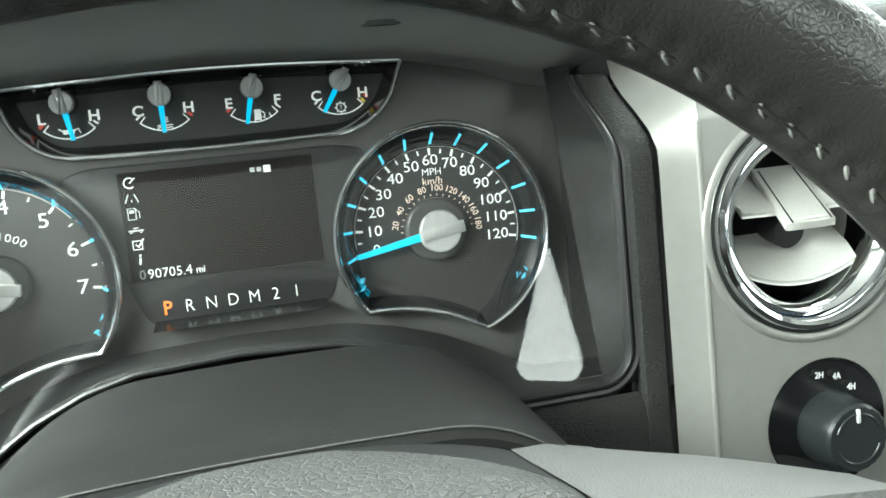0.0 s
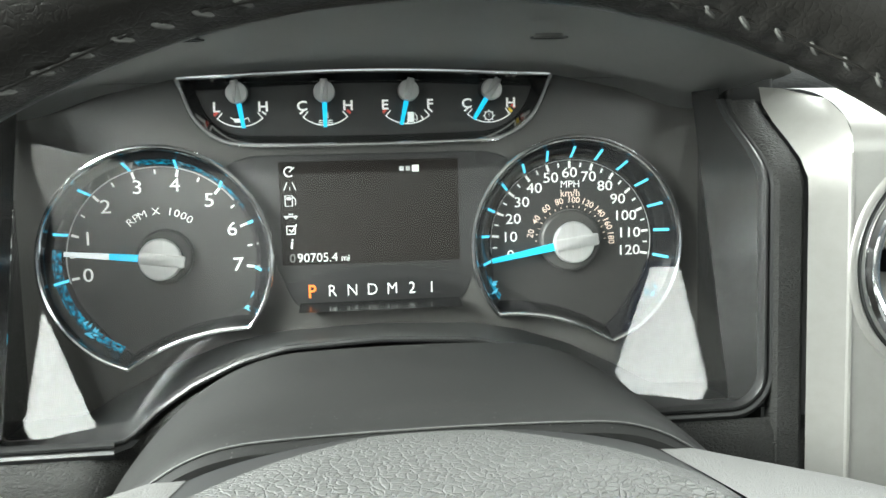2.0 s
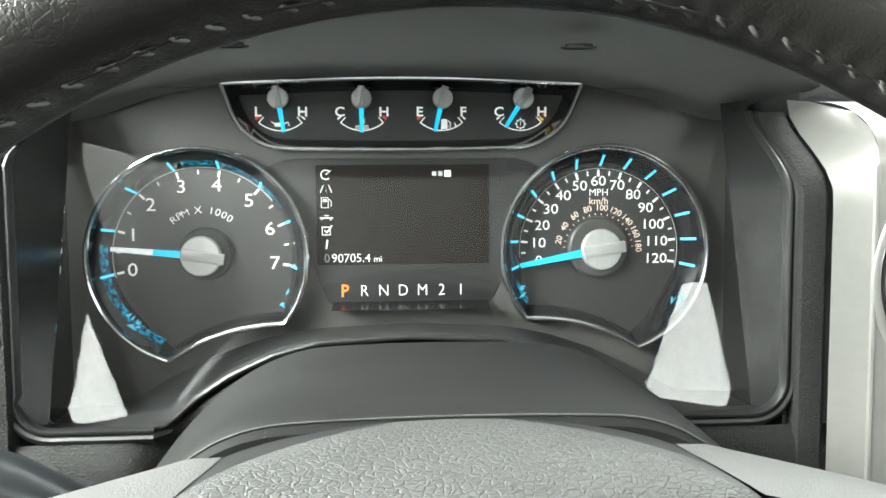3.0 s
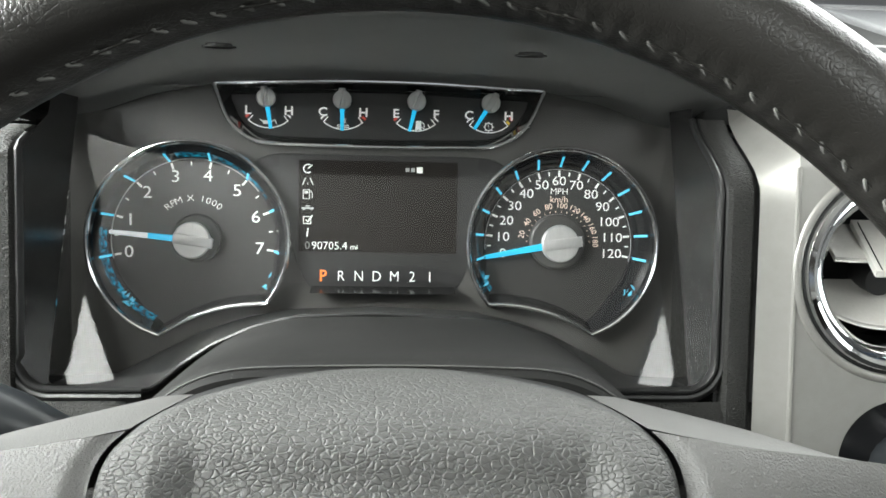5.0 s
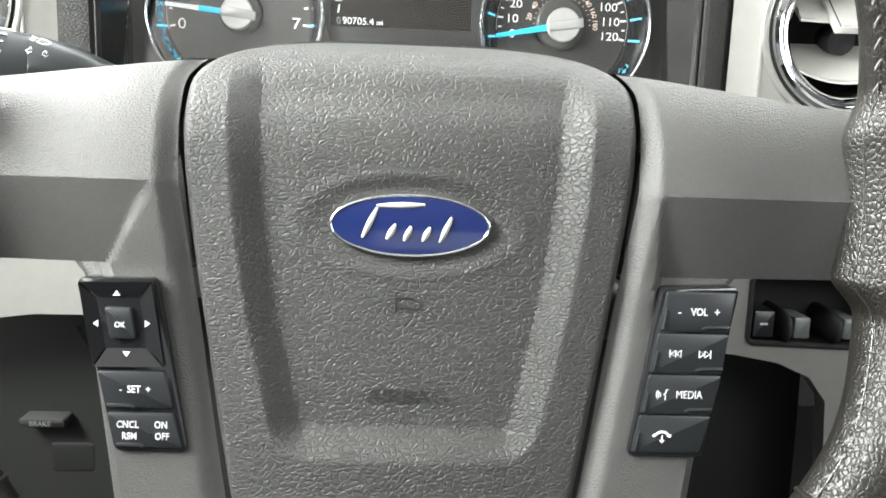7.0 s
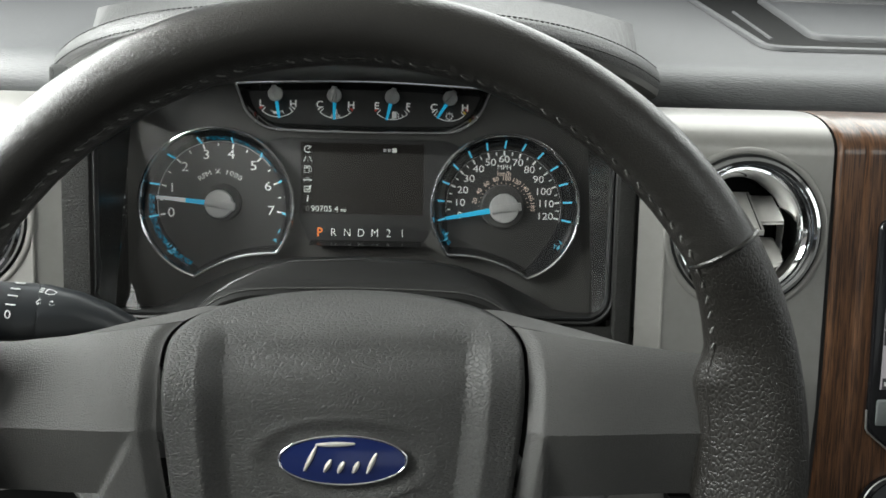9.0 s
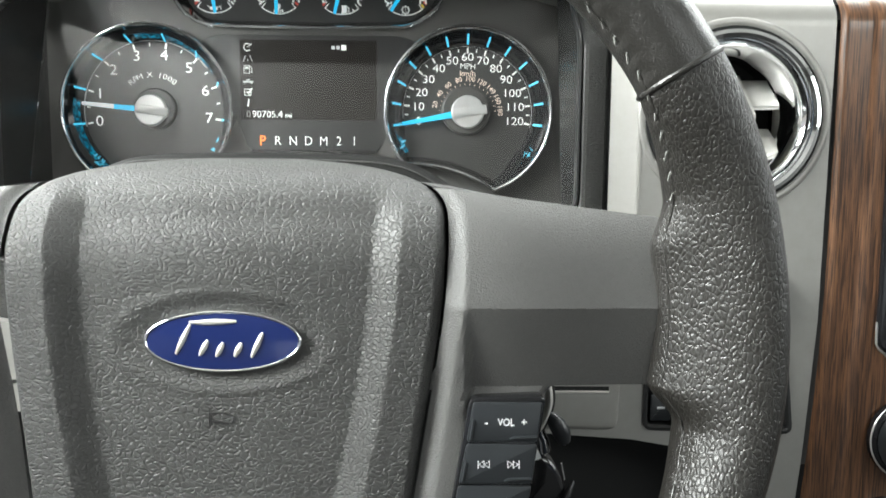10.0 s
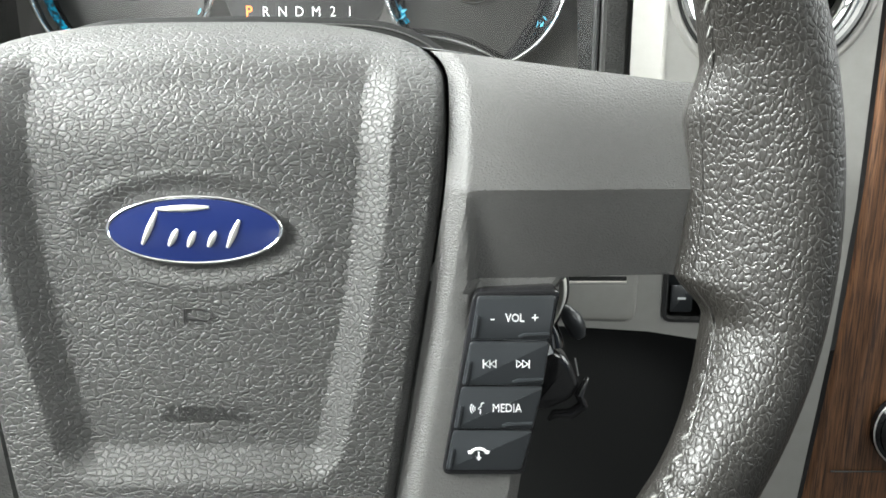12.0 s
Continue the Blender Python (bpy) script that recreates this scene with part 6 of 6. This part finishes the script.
def wood_at(u, v):
    b = table([(0, -0.50), (0.5, 0.040), (1, 0.0757)], v)
    a = lerp(wood_edge(b), 0.62, u)
    h = (H_PAN + 0.002 if b < 0.043 else roll(b) + 0.002)
    e = a - wood_edge(b)
    return (a, b, h - 0.0022 * (1 - smooth(e / 0.0035)) + 0.0014 * smooth((e - 0.016) / 0.005))
part("border", surf(Geo(), lambda u, v: wood_at(0.052 * u, v), 16, 60), "wood", wood)
part("field", surf(Geo(), lambda u, v: wood_at(lerp(0.052, 1, u), v), 120, 60), "wood", wood)

nav = thing("centre_screen", "lit navigation screen in a black bezel with a map", "screen")
H_NAV = H_PAN + 0.007
bez = rounded([(0.3245, 0.004), (0.3255, -0.1335), (0.3600, -0.1620), (0.56, -0.165), (0.56, 0.004)], [0.008, 0.006, 0.012, 0.01, 0.008], 5)
body = part("bezel", prism(Geo(), bez, H_PAN - 0.01, H_NAV, 0.002, 3), "gloss_black", nav)
part("bezel_trim", sweep(Geo(), [(0.3250, -0.120), (0.3255, -0.1325), (0.3268, -0.1350), (0.3595, -0.1622), (0.37, -0.1645), (0.56, -0.1660)], half_round(0.0012, 0.0012, H_PAN + 0.0045), closed=False), "silver", nav, "thin silver trim")
def scr(name, a0, b0, a1, b1, mat, parent, up=0.0004):
    return part(name, prism(Geo(), rect(a0, b0, a1, b1), H_NAV - 0.001, H_NAV + up), mat, parent)
screen = scr("screen", 0.3315, -0.106, 0.52, -0.0070, "map_light", nav)
scr("title_bar", 0.3325, -0.0172, 0.52, -0.0070, "map_dark", screen, 0.0007)
scr("menu_bar", 0.3315, -0.0535, 0.52, -0.0424, "map_dark", screen, 0.0007)
scr("status_bar", 0.3325, -0.106, 0.52, -0.0985, "map_dark", screen, 0.0007)
part("title_text", write(Geo(), "Connec", 0.0052, 0.3432, -0.0114, H_NAV + 0.0010), "label", screen)
part("menu_mark", prism(Geo(), [(0.3325, -0.0476), (0.3375, -0.0451), (0.3375, -0.0501)], H_NAV, H_NAV + 0.0010), "map_red", screen)
part("menu_text", write(Geo(), "View", 0.0052, 0.3500, -0.0476, H_NAV + 0.0010), "label", screen)
for a in (0.3350, 0.3455):
    part("menu_spot", prism(Geo(), rect(a - 0.0012, -0.0527, a + 0.0012, -0.0513, 0.0005, 2), H_NAV, H_NAV + 0.0010), "map_orange", screen)
part("menu_line", prism(Geo(), rect(0.3415, -0.0535, 0.3419, -0.0424), H_NAV, H_NAV + 0.0009), "black", screen)
for k, b in enumerate((-0.0614, -0.0722)):
    z = scr("zoom_key", 0.3316, b - 0.0048, 0.3403, b + 0.0048, "map_dark", screen, 0.0008)
    g = Geo()
    tube(g, [(*p, H_NAV + 0.001) for p in circle(0.3356, b + 0.0006, 0.0019, 16)], 0.0003, 5, True)
    tube(g, [(0.3369, b - 0.0009, H_NAV + 0.001), (0.3383, b - 0.0026, H_NAV + 0.001)], 0.0005, 5)
    write(g, "+" if k == 0 else "-", 0.0030, 0.3356, b + 0.0006, H_NAV + 0.001)
    part("symbol", g, "label", z)
part("road_line", tube(Geo(), [(0.3350, -0.096, H_NAV + 0.0006), (0.3480, -0.0890, H_NAV + 0.0006), (0.3550, -0.083, H_NAV + 0.0006), (0.40, -0.078, H_NAV + 0.0006)], 0.0005, 5), "map_green", screen)
part("road_line", tube(Geo(), [(0.3420, -0.098, H_NAV + 0.0006), (0.3560, -0.092, H_NAV + 0.0006), (0.40, -0.088, H_NAV + 0.0006)], 0.0008, 5), "map_pink", screen)
part("status_bars", prism(Geo(), rect(0.3335, -0.1035, 0.3385, -0.1010), H_NAV, H_NAV + 0.0010), "label", screen)
part("key_strip", prism(Geo(), rounded([(0.3300, -0.1300), (0.54, -0.1300), (0.54, -0.1125), (0.3300, -0.1125)], 0.002, 3), H_NAV - 0.002, H_NAV + 0.0012, 0.0010, 2), "strip_glass", nav, "grey glass key strip")

def dash_knob(a, b, r, label):
    k = thing("control_knob", label, "knob", (a, b, H_PAN + 0.004))
    part("collar", lathe(Geo(), [(r * 1.12, 0), (r * 1.10, 0.004), (r * 1.0, 0.006)], 40), "gloss_black", k)
    g = Geo()
    for r2, h in ((r * 0.96, 0.003), (r * 0.92, 0.016), (r * 0.86, 0.0185), (r * 0.80, 0.0190)):
        g.v += [((r2 + 0.0003 * (j % 2)) * math.cos(2 * math.pi * j / 56), (r2 + 0.0003 * (j % 2)) * math.sin(2 * math.pi * j / 56), h) for j in range(56)]
    g.f = [(q * 56 + j, q * 56 + (j + 1) % 56, (q + 1) * 56 + (j + 1) % 56, (q + 1) * 56 + j) for q in range(3) for j in range(56)] + [tuple(range(168, 224))]
    part("knob", g, "button", k)
    part("collar_ring", tube(Geo(), [(*p, 0.0042) for p in circle(0, 0, r * 1.105, 48)], 0.0005, 6, True), "vane", k, "thin bright ring")
    part("mark", prism(Geo(), rect(-0.0012, r * 0.3, 0.0012, r * 0.7, 0.0004, 2), 0.0185, 0.0194), "label", k)
    part("cap", lathe(Geo(), [(r * 0.62, 0.0186), (r * 0.60, 0.0202), (r * 0.5, 0.0206)], 36), "gloss_black", k)
    return k

audio = dash_knob(0.3480, -0.187, 0.0215, "black audio knob with a glossy collar")
part("print", write(Geo(), "VOL", 0.0040, -0.0020, 0.0085, 0.0208), "label", audio)
# The light that the seam's edge catches is put in as a pale tube.
part("seam", tube(Geo(), [(lerp(0.2956, 0.62, k / 20), -0.2719, H_PAN + 0.0046) for k in range(21)], 0.0005, 8), "scuff_glint", wood, "thin seam with its highlight as a pale tube")
dash_knob(0.3375, -0.2450, 0.0205, "black climate knob with a glossy collar")

# ---- the dash top ----
top = thing("dashboard", "soft grey vinyl dashboard top", "dashboard top")
def top_at(u, v):
    a = lerp(-0.62, 1.15, u)
    if v < 0.4:
        d = radians(lerp(-25, 76, v / 0.4))
        return (a, 0.0870 + 0.0300 * math.sin(d), -0.050 + 0.050 * math.cos(d) - (0.03 if -0.205 < a < 0.190 else 0.0))
    t = (v - 0.4) / 0.6
    return (a, lerp(0.1161, 0.315, t), lerp(-0.0379, -0.62, t))
part("pad", surf(Geo(), top_at, 180, 30), "pad", top)
part("shadow_gap", prism(Geo(), rect(-0.6, 0.066, 1.12, 0.081), -0.06, -0.012), "matte_black", top)
tray = thing("dash_tray", "open grey storage tray in the dashboard top", "storage tray")
slope = lambda h: 0.1161 + 0.3417 * (-0.0379 - h)
tray_line = rounded([(0.335, 0.101), (0.370, 0.44), (0.80, 0.44), (0.80, 0.104)], [0.02, 0.02, 0.02, 0.02], 5)
def on_top(g, lift):
    g.v = [(a, slope(-b) + h + lift, -b) for a, b, h in g.v]
    return g
part("rim", on_top(sweep(Geo(), tray_line, [(0.004, 0.0), (0.003, 0.003), (0, 0.0042), (-0.004, 0.003), (-0.006, -0.001), (-0.012, -0.004)], loop=False), 0.0005), "pad", tray)
part("tray_floor", on_top(prism(Geo(), offset(tray_line, -0.006), 0.0004, 0.0012), 0.0), "column", tray)
inner = rounded([(0.402, 0.150), (0.455, 0.41), (0.77, 0.41), (0.77, 0.152)], 0.02, 5)
part("inner_rim", on_top(sweep(Geo(), inner, half_round(0.011, 0.006), loop=False), 0.001), "pad", tray)
part("inner_floor", on_top(prism(Geo(), offset(inner, -0.004), 0.0014, 0.0022), 0.0), "pad", tray)
part("divider", on_top(tube(Geo(), [(0.358, 0.146, 0.001), (0.384, 0.308, 0.001)], 0.0022, 8), 0.0), "pad", tray)


# ---- the cab that closes the place; world axes ----
def flat(name, verts, faces, mat, label, category=""):
    me = bpy.data.meshes.new(name)
    me.from_pydata(verts, [], faces)
    me.materials.append(M[mat])
    return tagged(new(name, me), label, category, kind="structure")


def block(name, x0, x1, y0, y1, z0, z1, mat, label):
    v = [(x, y, z) for z in (z0, z1) for y in (y0, y1) for x in (x0, x1)]
    return flat(name, v, [(0, 2, 3, 1), (4, 5, 7, 6), (0, 1, 5, 4), (2, 6, 7, 3), (0, 4, 6, 2), (1, 3, 7, 5)], mat, label)


block("floor", -0.62, 1.30, -2.05, 0.75, -0.06, 0.0, "carpet", "dark carpeted cab floor")
flat("ceiling", [(x, y, z) for z in (1.48, 1.54) for x, y in ((-0.62, -2.05), (1.30, -2.05), (1.30, 0.10), (-0.62, 0.10), (0.45, -1.15), (1.01, -1.15), (1.01, -0.69), (0.45, -0.69))],
     [f for o in (0, 8) for f in ((o, o + 1, o + 5, o + 4), (o + 1, o + 2, o + 6, o + 5), (o + 2, o + 3, o + 7, o + 6), (o + 3, o, o + 4, o + 7))] + [(4, 5, 13, 12), (5, 6, 14, 13), (6, 7, 15, 14), (7, 4, 12, 15)], "headliner", "dark cloth headliner with an opening for the added lamp")
block("wall_front", -0.62, 1.30, 0.70, 0.76, 0.0, 1.02, "cab_trim", "dark firewall below the windshield")
block("wall_rear", -0.62, 1.30, -2.10, -2.05, 0.0, 1.00, "cab_trim", "grey cab rear wall")
block("wall_rear_header", -0.62, 1.30, -2.10, -2.05, 1.40, 1.54, "cab_trim", "grey header over the rear window")
for n, (x0, x1) in enumerate(((-0.62, -0.56), (1.24, 1.30))):
    side = ("left", "right")[n]
    block(f"wall_{side}", x0, x1, -2.05, 0.72, 0.0, 0.97, "cab_trim", "grey door trim below the side window")
    block(f"wall_{side}_header", x0, x1, -2.05, 0.10, 1.38, 1.54, "cab_trim", "grey trim over the side window")
    block(f"pillar_{side}_middle", x0, x1, -0.86, -0.74, 0.97, 1.38, "cab_trim", "grey pillar between the doors")
    block(f"pillar_{side}_rear", x0, x1, -2.05, -1.80, 0.97, 1.38, "cab_trim", "grey rear corner pillar")
    x = (x0 + x1) / 2
    g = flat(f"pillar_{side}_front", [(x - 0.03, 0.70, 1.0), (x + 0.03, 0.70, 1.0), (x + 0.03, 0.62, 1.0), (x - 0.03, 0.62, 1.0), (x - 0.03, 0.10, 1.52), (x + 0.03, 0.10, 1.52), (x + 0.03, 0.02, 1.52), (x - 0.03, 0.02, 1.52)],
             [(0, 1, 5, 4), (1, 2, 6, 5), (2, 3, 7, 6), (3, 0, 4, 7)], "cab_trim", "grey windshield pillar")
